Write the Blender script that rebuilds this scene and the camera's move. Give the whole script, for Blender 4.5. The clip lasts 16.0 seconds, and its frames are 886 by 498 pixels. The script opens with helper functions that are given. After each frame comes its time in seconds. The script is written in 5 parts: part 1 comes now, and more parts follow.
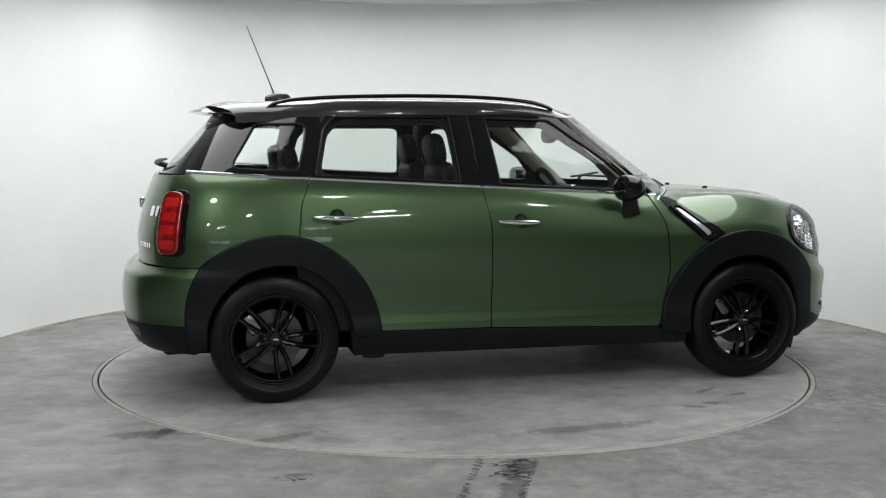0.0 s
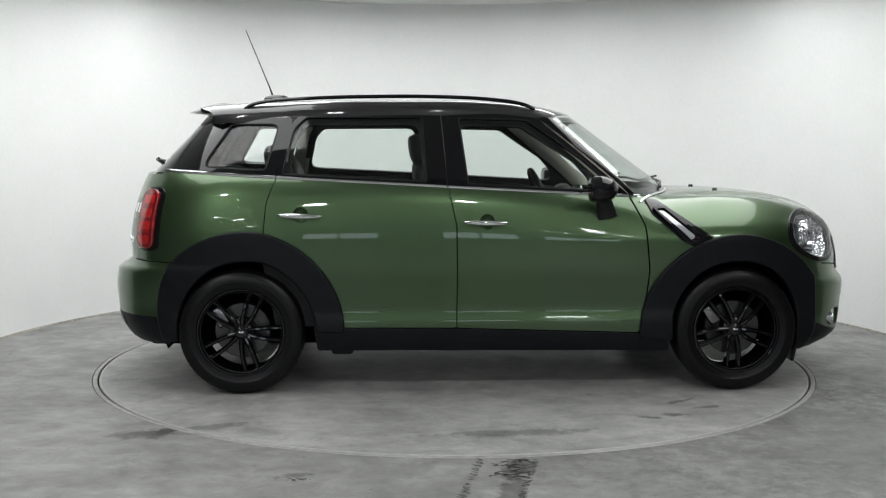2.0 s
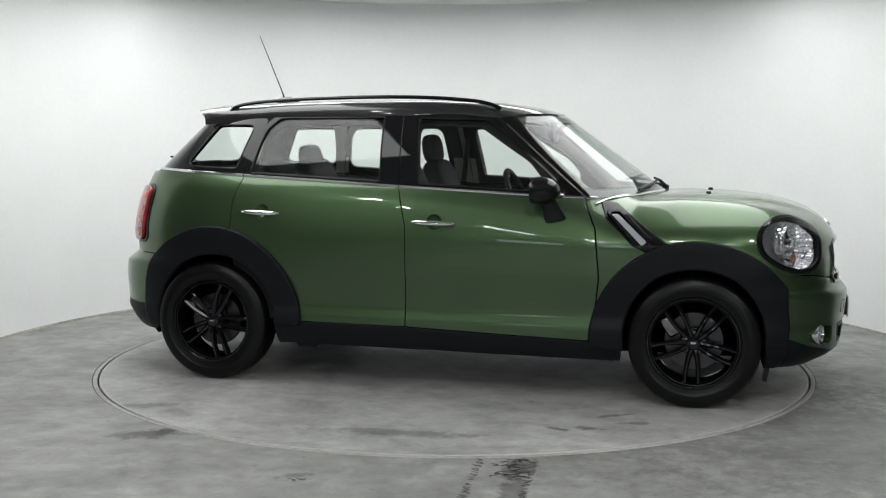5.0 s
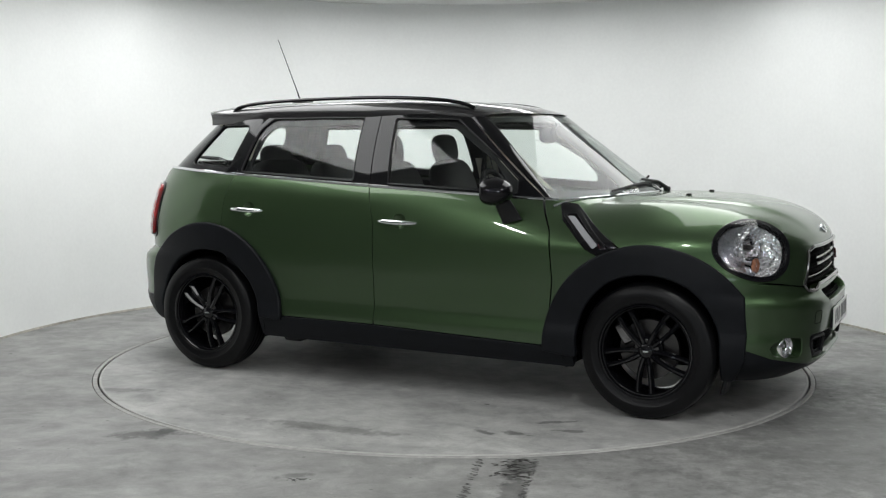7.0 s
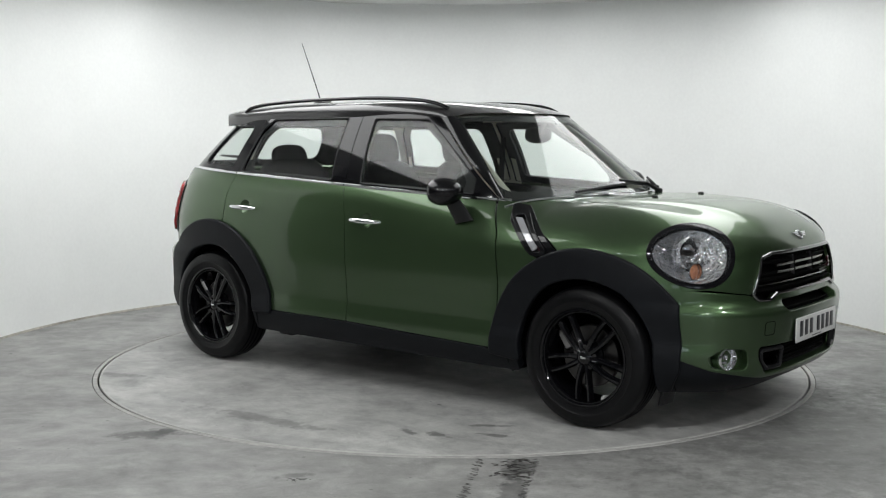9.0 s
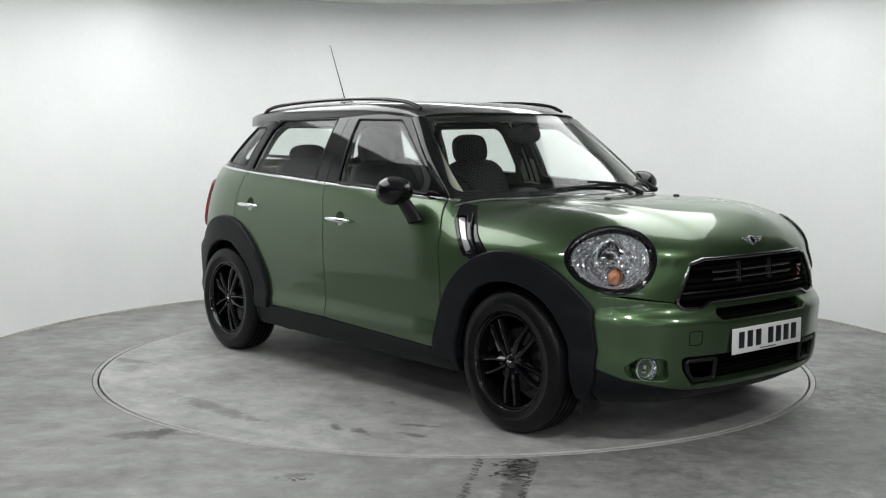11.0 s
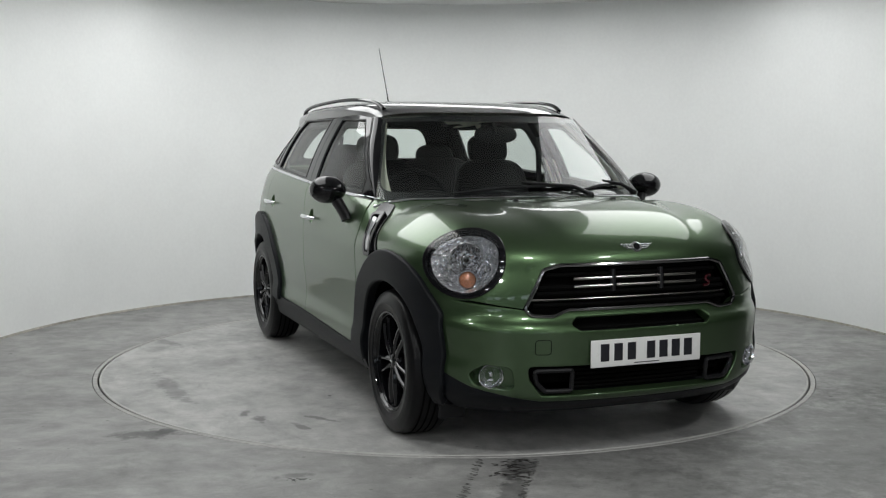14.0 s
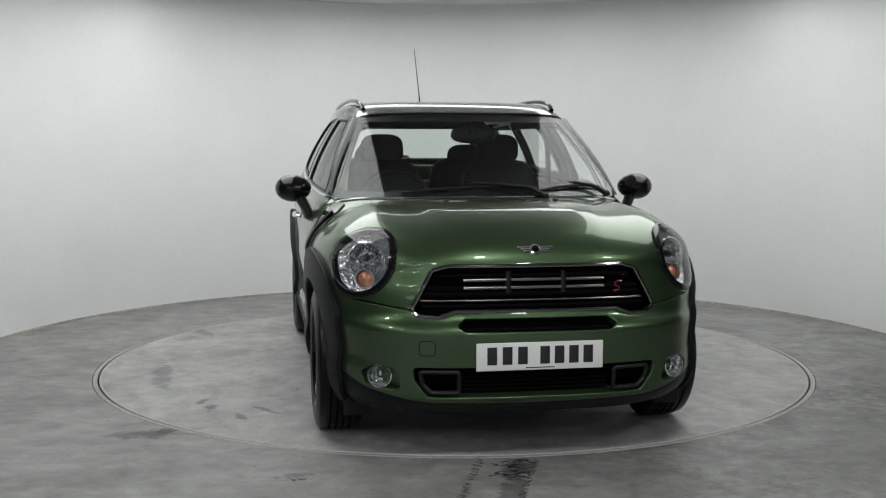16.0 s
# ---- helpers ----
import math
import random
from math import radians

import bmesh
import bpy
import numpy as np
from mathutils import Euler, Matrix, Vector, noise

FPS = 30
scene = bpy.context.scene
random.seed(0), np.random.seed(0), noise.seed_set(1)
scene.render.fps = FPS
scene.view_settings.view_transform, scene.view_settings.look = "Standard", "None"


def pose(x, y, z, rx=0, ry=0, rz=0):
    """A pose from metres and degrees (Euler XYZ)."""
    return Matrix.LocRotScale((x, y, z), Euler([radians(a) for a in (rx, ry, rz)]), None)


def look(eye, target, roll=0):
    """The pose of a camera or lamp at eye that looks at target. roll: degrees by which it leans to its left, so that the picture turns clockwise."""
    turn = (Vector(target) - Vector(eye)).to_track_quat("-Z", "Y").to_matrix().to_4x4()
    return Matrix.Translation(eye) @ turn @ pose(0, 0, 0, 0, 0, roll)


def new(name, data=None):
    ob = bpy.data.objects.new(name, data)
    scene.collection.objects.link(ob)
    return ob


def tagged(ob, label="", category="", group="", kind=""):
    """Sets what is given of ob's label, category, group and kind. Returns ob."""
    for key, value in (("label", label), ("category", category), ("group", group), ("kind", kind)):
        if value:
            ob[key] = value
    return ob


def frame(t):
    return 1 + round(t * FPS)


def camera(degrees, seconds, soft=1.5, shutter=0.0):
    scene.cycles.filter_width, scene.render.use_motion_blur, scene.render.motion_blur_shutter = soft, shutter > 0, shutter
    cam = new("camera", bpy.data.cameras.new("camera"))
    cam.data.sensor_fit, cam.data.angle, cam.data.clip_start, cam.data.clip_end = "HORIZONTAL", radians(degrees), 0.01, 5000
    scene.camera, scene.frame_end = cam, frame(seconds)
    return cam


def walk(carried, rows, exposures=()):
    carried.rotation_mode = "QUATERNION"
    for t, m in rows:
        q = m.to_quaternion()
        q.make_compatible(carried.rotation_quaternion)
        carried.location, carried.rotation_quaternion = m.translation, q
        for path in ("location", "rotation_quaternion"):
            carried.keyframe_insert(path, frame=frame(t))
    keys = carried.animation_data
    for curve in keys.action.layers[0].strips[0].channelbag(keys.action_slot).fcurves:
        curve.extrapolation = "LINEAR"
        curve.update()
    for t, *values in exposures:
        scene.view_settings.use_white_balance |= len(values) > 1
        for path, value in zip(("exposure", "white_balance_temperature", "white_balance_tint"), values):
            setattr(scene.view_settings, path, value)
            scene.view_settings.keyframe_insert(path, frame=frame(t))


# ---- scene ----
from mathutils.geometry import delaunay_2d_cdt

# ---------------------------------------------------------------- camera
cam = camera(44.34, 16.0, soft=1.2)
EYE = Vector((0.0, -6.508, 1.312))
AHEAD = Vector((-0.00932, 0.99511, -0.09829))
STAND = look(EYE, EYE + AHEAD, roll=0.07)
walk(cam, [(0.0, STAND), (16.0, STAND)], exposures=[(0.0, 0.0), (12.8, 0.0), (13.5, -0.10), (14.0, -0.27), (14.6, -0.38), (16.0, -0.41)])

# ---------------------------------------------------------------- light
scene.view_settings.exposure = 0.0
world = bpy.data.worlds.new("hall_air")
scene.world = world
world.use_nodes = True
world.node_tree.nodes["Background"].inputs["Color"].default_value = (0.80, 0.86, 0.88, 1)
world.node_tree.nodes["Background"].inputs["Strength"].default_value = 0.02


def lamp(x, y, z, sx, sy, watts, colour=(1.0, 0.98, 0.94), aim=None):
    data = bpy.data.lights.new("panel_light", "AREA")
    data.shape, data.size, data.size_y, data.energy, data.color = "RECTANGLE", sx, sy, watts, colour
    ob = new("panel_light", data)
    ob.matrix_world = look((x, y, z), aim or (x, y + 0.001, z - 1))
    return ob


COOL = (0.985, 1.0, 1.0)
# soft light panels: x, y, width, depth, power
PANELS = [(-1.58, 0.05, 1.40, 3.4, 60), (1.72, 0.15, 1.30, 3.0, 42), (0.0, 2.00, 2.2, 0.8, 20)]
for px, py, wide, deep, watts in PANELS:
    lamp(px, py, 2.462, wide, deep, watts, COOL)
HALL_SPOTS = [(-2.3, -3.5), (0.5, -3.7), (2.6, -3.5), (-0.9, -5.6), (-3.4, -6.0), (2.2, -6.4)]
for px, py in HALL_SPOTS:
    lamp(px, py, 2.478, 0.24, 0.24, 27, COOL).data.shape = "DISK"
HALL_LAMPS = [(-2.6, -7.2), (2.6, -7.2), (-2.6, -10.2), (2.6, -10.2)]
for px, py in HALL_LAMPS:
    lamp(px, py, 2.47, 0.6, 0.12, 52, COOL)

# ---------------------------------------------------------------- materials


def nodes_of(name):
    m = bpy.data.materials.new(name)
    m.use_nodes = True
    t = m.node_tree
    return m, t, t.nodes["Principled BSDF"]


def plain(name, colour, rough=0.5, metal=0.0, coat=0.0, grain=0.0, scale=60.0, bump=0.0, **more):
    """A principled surface with a fine grain in its colour, gloss and relief."""
    m, t, b = nodes_of(name)
    b.inputs["Base Color"].default_value = (*colour, 1)
    b.inputs["Roughness"].default_value = rough
    b.inputs["Metallic"].default_value = metal
    b.inputs["Coat Weight"].default_value = coat
    b.inputs["Coat Roughness"].default_value = 0.03
    for key, value in more.items():
        b.inputs[key.replace("_", " ")].default_value = value
    if grain or bump:
        co = t.nodes.new("ShaderNodeTexCoord")
        fine, wide = t.nodes.new("ShaderNodeTexNoise"), t.nodes.new("ShaderNodeTexNoise")
        fine.inputs["Scale"].default_value, wide.inputs["Scale"].default_value = scale, scale / 18
        fine.inputs["Detail"].default_value = 4
        add = t.nodes.new("ShaderNodeMath")
        add.operation = "ADD"
        for n in (fine, wide):
            t.links.new(co.outputs["Object"], n.inputs["Vector"])
        t.links.new(fine.outputs["Fac"], add.inputs[0])
        t.links.new(wide.outputs["Fac"], add.inputs[1])
        if grain:
            r = t.nodes.new("ShaderNodeMapRange")
            r.inputs["From Min"].default_value, r.inputs["From Max"].default_value = 0.7, 1.3
            r.inputs["To Min"].default_value, r.inputs["To Max"].default_value = 1 - grain, 1 + grain
            mul = t.nodes.new("ShaderNodeMix")
            mul.data_type, mul.blend_type = "RGBA", "MULTIPLY"
            mul.inputs["Factor"].default_value = 1
            mul.inputs["A"].default_value = (*colour, 1)
            t.links.new(add.outputs[0], r.inputs["Value"])
            t.links.new(r.outputs[0], mul.inputs["B"])
            t.links.new(mul.outputs["Result"], b.inputs["Base Color"])
        if bump:
            bu = t.nodes.new("ShaderNodeBump")
            bu.inputs["Strength"].default_value, bu.inputs["Distance"].default_value = bump, 0.002
            t.links.new(fine.outputs["Fac"], bu.inputs["Height"])
            t.links.new(bu.outputs[0], b.inputs["Normal"])
    return m


def paint_green():
    m, t, b = nodes_of("metallic green paint")
    co, n = t.nodes.new("ShaderNodeTexCoord"), t.nodes.new("ShaderNodeTexNoise")
    n.inputs["Scale"].default_value = 1800
    t.links.new(co.outputs["Object"], n.inputs["Vector"])
    ramp = t.nodes.new("ShaderNodeValToRGB")
    ramp.color_ramp.elements[0].position, ramp.color_ramp.elements[1].position = 0.3, 0.75
    ramp.color_ramp.elements[0].color = (0.040, 0.072, 0.033, 1)
    ramp.color_ramp.elements[1].color = (0.090, 0.150, 0.069, 1)
    t.links.new(n.outputs["Fac"], ramp.inputs[0])
    t.links.new(ramp.outputs[0], b.inputs["Base Color"])
    b.inputs["Metallic"].default_value = 0.84
    b.inputs["Roughness"].default_value = 0.37
    b.inputs["Coat Weight"].default_value = 0.8
    b.inputs["Coat Roughness"].default_value = 0.02
    return m


def glass(name, tint, alpha, haze=0.0):
    """Thin pane: a tinted see-through layer under a clear gloss."""
    m, t, b = nodes_of(name)
    t.nodes.remove(b)
    out = t.nodes["Material Output"]
    tr, gl, mix = t.nodes.new("ShaderNodeBsdfTransparent"), t.nodes.new("ShaderNodeBsdfGlossy"), t.nodes.new("ShaderNodeMixShader")
    tr.inputs["Color"].default_value = (*tint, 1)
    gl.inputs["Roughness"].default_value = haze
    lw, pw, ma = t.nodes.new("ShaderNodeLayerWeight"), t.nodes.new("ShaderNodeMath"), t.nodes.new("ShaderNodeMath")
    lw.inputs["Blend"].default_value = 0.5
    pw.operation, ma.operation = "POWER", "MULTIPLY_ADD"
    pw.inputs[1].default_value = 5.0
    f0 = ((alpha - 1) / (alpha + 1)) ** 2
    ma.inputs[1].default_value, ma.inputs[2].default_value = 1 - 1.7 * f0, 1.7 * f0
    t.links.new(lw.outputs["Facing"], pw.inputs[0])
    t.links.new(pw.outputs[0], ma.inputs[0])
    t.links.new(ma.outputs[0], mix.inputs[0])
    t.links.new(tr.outputs[0], mix.inputs[1])
    t.links.new(gl.outputs[0], mix.inputs[2])
    t.links.new(mix.outputs[0], out.inputs["Surface"])
    return m


def lamp_red():
    """Ribbed red lamp plastic over uneven reflectors."""
    m, t, b = nodes_of("red tail lamp plastic")
    co, mp, vo, wv = (t.nodes.new(k) for k in ("ShaderNodeTexCoord", "ShaderNodeMapping", "ShaderNodeTexVoronoi", "ShaderNodeTexNoise"))
    mp.inputs["Scale"].default_value = (26, 14, 20)
    vo.inputs["Scale"].default_value, wv.inputs["Scale"].default_value = 1.0, 0.5
    ramp = t.nodes.new("ShaderNodeValToRGB")
    e = ramp.color_ramp.elements
    e[0].position, e[0].color = 0.25, (0.62, 0.018, 0.016, 1)
    e[1].position, e[1].color = 0.75, (0.20, 0.005, 0.006, 1)
    mul = t.nodes.new("ShaderNodeMath")
    mul.operation = "MULTIPLY_ADD"
    mul.inputs[1].default_value = 0.55
    t.links.new(co.outputs["Object"], mp.inputs[0])
    for n in (vo, wv):
        t.links.new(mp.outputs[0], n.inputs["Vector"])
    t.links.new(vo.outputs["Distance"], mul.inputs[0])
    t.links.new(wv.outputs["Fac"], mul.inputs[2])
    t.links.new(mul.outputs[0], ramp.inputs[0])
    t.links.new(ramp.outputs[0], b.inputs["Base Color"])
    b.inputs["Roughness"].default_value, b.inputs["Coat Weight"].default_value = 0.2, 1.0
    return m


def faceted_silver():
    """Bright reflector metal pressed into small facets."""
    m, t, b = nodes_of("faceted silver reflector")
    b.inputs["Base Color"].default_value = (0.92, 0.93, 0.95, 1)
    b.inputs["Metallic"].default_value, b.inputs["Roughness"].default_value = 0.9, 0.10
    co, vo, bu = (t.nodes.new(k) for k in ("ShaderNodeTexCoord", "ShaderNodeTexVoronoi", "ShaderNodeBump"))
    vo.inputs["Scale"].default_value = 55
    bu.inputs["Strength"].default_value, bu.inputs["Distance"].default_value = 0.8, 0.010
    t.links.new(co.outputs["Object"], vo.inputs["Vector"])
    t.links.new(vo.outputs["Distance"], bu.inputs["Height"])
    t.links.new(bu.outputs[0], b.inputs["Normal"])
    return m


GREEN = paint_green()
BLACK = plain("black gloss paint", (0.006, 0.006, 0.007), 0.05, Specular_IOR_Level=0.36)
ROOF = plain("black metallic roof paint", (0.013, 0.012, 0.013), 0.36, coat=1.0, Specular_IOR_Level=0.35)
CLAD = plain("grained dark grey plastic", (0.0062, 0.0070, 0.0088), 0.46, grain=0.2, scale=220, bump=0.25, Specular_IOR_Level=0.17)
TRIM = plain("satin black trim", (0.009, 0.009, 0.010), 0.38, grain=0.1, scale=150, Specular_IOR_Level=0.3)
DARK = plain("black void plastic", (0.003, 0.003, 0.003), 0.8, Specular_IOR_Level=0.05)
CHROME = plain("chrome", (0.82, 0.83, 0.85), 0.06, metal=1.0)
DCHROME = plain("dark chrome", (0.24, 0.235, 0.24), 0.12, metal=1.0)
RUBBER = plain("tyre rubber", (0.0045, 0.0045, 0.005), 0.34, grain=0.3, scale=60, bump=0.35, Specular_IOR_Level=0.2)
RIM = plain("gloss black alloy", (0.004, 0.004, 0.005), 0.06, Specular_IOR_Level=0.5)
STEEL = plain("brushed brake steel", (0.085, 0.083, 0.082), 0.30, metal=1.0, grain=0.12, scale=200)
SEAT = plain("black leather", (0.006, 0.006, 0.007), 0.55, grain=0.12, scale=90, bump=0.08, Specular_IOR_Level=0.25)
CREAM = plain("cream headlining", (0.72, 0.70, 0.60), 0.9, grain=0.05, scale=400, bump=0.2)
DASH = plain("dark dashboard plastic", (0.009, 0.009, 0.010), 0.55, grain=0.12, scale=200, bump=0.25, Specular_IOR_Level=0.25)
SILVER = faceted_silver()
SLAT = plain("grille slat metal", (0.24, 0.235, 0.22), 0.25, metal=1.0)
AMBER = plain("amber bulb glass", (0.66, 0.30, 0.17), 0.18, metal=0.4, coat=1.0, grain=0.4, scale=120, bump=0.8)
RED = lamp_red()
REDLIT = plain("bright red reflector", (0.50, 0.012, 0.012), 0.18, coat=1.0, grain=0.5, scale=90)
PLATE = plain("white plate", (0.80, 0.80, 0.78), 0.3, coat=0.4)
INK = plain("black plate print", (0.015, 0.015, 0.02), 0.35)
INDRED = plain("dark red enamel", (0.10, 0.015, 0.022), 0.2, metal=0.6, coat=1.0)
SIDELAMP = plain("clear side repeater", (0.46, 0.46, 0.48), 0.12, metal=0.3, coat=1.0)
DIFFUSER = plain("light diffuser", (0.8, 0.8, 0.8), 0.5)
GLASS = glass("side window glass", (0.92, 0.96, 0.94), 1.42)
SCREEN = glass("windscreen glass", (0.92, 0.965, 0.94), 1.48, 0.0)
LENS = glass("lamp lens", (0.97, 0.97, 0.98), 1.42)

# ---------------------------------------------------------------- mesh helpers


def part(name, mesh, mat, parent=None, label="", kind=""):
    """One mesh object under a thing or a part. mesh: a bmesh or a mesh."""
    if isinstance(mesh, bmesh.types.BMesh):
        bm, mesh = mesh, bpy.data.meshes.new(name)
        bm.to_mesh(mesh)
        bm.free()
        mesh.shade_smooth()
        mesh.set_sharp_from_angle(angle=radians(38))
    if mat is not None:
        mesh.materials.clear()
        mesh.materials.append(mat)
    ob = new(name, mesh)
    ob.parent = parent
    return tagged(ob, label=label, kind=kind)


def flipped(mesh):
    """The mirror image of a mesh across the car's middle plane, with its normals."""
    n = len(mesh.vertices)
    co = np.empty(n * 3, np.float32)
    mesh.vertices.foreach_get("co", co)
    co = co.reshape(-1, 3) * (1, -1, 1)
    faces = [tuple(reversed(p.vertices)) for p in mesh.polygons]
    m = bpy.data.meshes.new(mesh.name)
    m.from_pydata(co.tolist(), [], faces)
    m.shade_smooth()
    if mesh.has_custom_normals:
        nv = np.zeros((n, 3))
        for l in mesh.loops:
            nv[l.vertex_index] = mesh.corner_normals[l.index].vector
        m.normals_split_custom_set_from_vertices((nv * (1, -1, 1)).tolist())
    else:
        m.set_sharp_from_angle(angle=radians(38))
    for mat in mesh.materials:
        m.materials.append(mat)
    return m


def fillet(pts, r, steps=6):
    """A closed polygon with its corners rounded. A point may carry a radius of its own."""
    out = []
    n = len(pts)
    for i in range(n):
        a, b, c = (Vector(pts[(i + k) % n][:2]) for k in (-1, 0, 1))
        rad = pts[i][2] if len(pts[i]) > 2 else r
        u, v = a - b, c - b
        ang = u.angle(v) if u.length and v.length else math.pi
        if rad <= 0 or ang > 3.05:
            out.append(b)
            continue
        d = min(rad / math.tan(ang / 2), 0.48 * u.length, 0.48 * v.length)
        p, q = b + u.normalized() * d, b + v.normalized() * d
        for k in range(steps + 1):
            s = k / steps
            out.append(p * (1 - s) ** 2 + b * 2 * s * (1 - s) + q * s * s)
    return out


def dense(poly, step):
    out = []
    for a, b in zip(poly, poly[1:] + poly[:1]):
        k = max(1, int((b - a).length / step + 0.5))
        out += [a.lerp(b, i / k) for i in range(k)]
    return out


def inside(poly, x, y):
    hit = False
    for (x0, y0), (x1, y1) in zip(poly, poly[1:] + poly[:1]):
        if (y0 > y) != (y1 > y) and x < x0 + (y - y0) / (y1 - y0) * (x1 - x0):
            hit = not hit
    return hit


def panel(name, outline, surf, holes=(), step=0.03, thick=0.018, off=0.0, edge=0.003):
    """A sheet with thickness: a flat outline, with holes, laid on a curved surface. surf(u, v) gives a place and a normal."""
    loops = [dense([Vector(p[:2]) for p in loop], step * 0.7) for loop in (outline, *holes)]
    co, edges = [], []
    for loop in loops:
        k = len(co)
        co += loop
        edges += [(k + i, k + (i + 1) % len(loop)) for i in range(len(loop))]
    flat = [[(p.x, p.y) for p in loop] for loop in loops]
    rim = np.array([p for loop in flat for p in loop])
    (u0, v0), (u1, v1) = rim[:len(flat[0])].min(0), rim[:len(flat[0])].max(0)
    for i in range(int((u1 - u0) / step) + 1):
        for j in range(int((v1 - v0) / step) + 1):
            x, y = u0 + (i + 0.5) * step, v0 + (j + 0.5) * step
            if np.min((rim[:, 0] - x) ** 2 + (rim[:, 1] - y) ** 2) < (0.45 * step) ** 2:
                continue
            if inside(flat[0], x, y) and not any(inside(h, x, y) for h in flat[1:]):
                co.append(Vector((x, y)))
    vs, _, fs, *_ = delaunay_2d_cdt(co, edges, [], 0, 1e-6)
    keep = []
    for f in fs:
        x, y = sum((vs[i].x for i in f)) / len(f), sum((vs[i].y for i in f)) / len(f)
        if inside(flat[0], x, y) and not any(inside(h, x, y) for h in flat[1:]):
            keep.append(list(f))
    at = [surf(v.x, v.y) for v in vs]
    P, N = [p + n * off for p, n in at], [n for p, n in at]
    # outward faces
    f = keep[len(keep) // 2]
    if (P[f[1]] - P[f[0]]).cross(P[f[2]] - P[f[0]]).dot(N[f[0]]) < 0:
        keep = [f[::-1] for f in keep]
    count = {}
    for f in keep:
        for a, b in zip(f, f[1:] + f[:1]):
            count[(a, b)] = 1
    border = [(a, b) for a, b in count if (b, a) not in count]
    V, M, F = list(P), list(N), keep
    if thick:
        ring = {}
        for a, b in border:
            for i in (a, b):
                ring.setdefault(i, Vector())
            d = (P[b] - P[a]).cross((N[a] + N[b]) / 2).normalized()
            ring[a] += d
            ring[b] += d
        ids = {}
        for i, d in ring.items():
            d = d.normalized() if d.length > 1e-6 else N[i]
            k = len(V)
            V += [P[i] + d * edge * 0.7 - N[i] * edge * 0.3, P[i] + d * edge - N[i] * edge, P[i] + d * edge * 0.4 - N[i] * thick]
            M += [(N[i] + d).normalized(), d, d]
            ids[i] = (i, k, k + 1, k + 2)
        for a, b in border:
            for k in range(3):
                F.append([ids[b][k], ids[a][k], ids[a][k + 1], ids[b][k + 1]])
    mesh = bpy.data.meshes.new(name)
    mesh.from_pydata([tuple(v) for v in V], [], F)
    mesh.shade_smooth()
    mesh.normals_split_custom_set_from_vertices([tuple(n.normalized()) for n in M])
    return mesh


def sheet(fn, nu, nv, closed_u=False, closed_v=False, flip=False):
    """A bmesh grid over fn(u, v) for u, v in 0..1."""
    bm = bmesh.new()
    g = [[bm.verts.new(fn(i / (nu if closed_u else nu - 1), j / (nv if closed_v else nv - 1))) for j in range(nv)] for i in range(nu)]
    for i in range(nu if closed_u else nu - 1):
        for j in range(nv if closed_v else nv - 1):
            q = [g[i][j], g[(i + 1) % nu][j], g[(i + 1) % nu][(j + 1) % nv], g[i][(j + 1) % nv]]
            bm.faces.new(q[::-1] if flip else q)
    return bm


def lathe(profile, n=48, axis="Y"):
    """Turns a closed or open profile of (radius, along) round an axis."""
    bm = bmesh.new()
    rings = []
    for k in range(n):
        a = 2 * math.pi * k / n
        ring = []
        for r, s in profile:
            c, d = r * math.cos(a), r * math.sin(a)
            ring.append(bm.verts.new({"Y": (c, s, d), "Z": (c, d, s), "X": (s, c, d)}[axis]))
        rings.append(ring)
    for k in range(n):
        for i in range(len(profile) - 1):
            q = [rings[k][i], rings[(k + 1) % n][i], rings[(k + 1) % n][i + 1], rings[k][i + 1]]
            bm.faces.new(q)
    bmesh.ops.remove_doubles(bm, verts=bm.verts, dist=1e-5)
    bmesh.ops.recalc_face_normals(bm, faces=bm.faces)
    return bm


def tube(path, radius, n=10, squash=1.0, caps=True):
    """A round bar along a path of points; radius a number or one for each point."""
    bm = bmesh.new()
    path = [Vector(p) for p in path]
    rings = []
    up = Vector((0, 0, 1))
    for i, p in enumerate(path):
        d = (path[min(i + 1, len(path) - 1)] - path[max(i - 1, 0)]).normalized()
        s = d.cross(up)
        s = s.normalized() if s.length > 1e-3 else Vector((1, 0, 0))
        t = s.cross(d).normalized()
        r = radius[i] if isinstance(radius, (list, tuple)) else radius
        rings.append([bm.verts.new(p + (s * math.cos(a) + t * math.sin(a) * squash) * r) for a in (2 * math.pi * k / n for k in range(n))])
    for a, b in zip(rings, rings[1:]):
        for k in range(n):
            bm.faces.new((a[k], a[(k + 1) % n], b[(k + 1) % n], b[k]))
    if caps:
        bm.faces.new(rings[0][::-1])
        bm.faces.new(rings[-1])
    bmesh.ops.recalc_face_normals(bm, faces=bm.faces)
    return bm


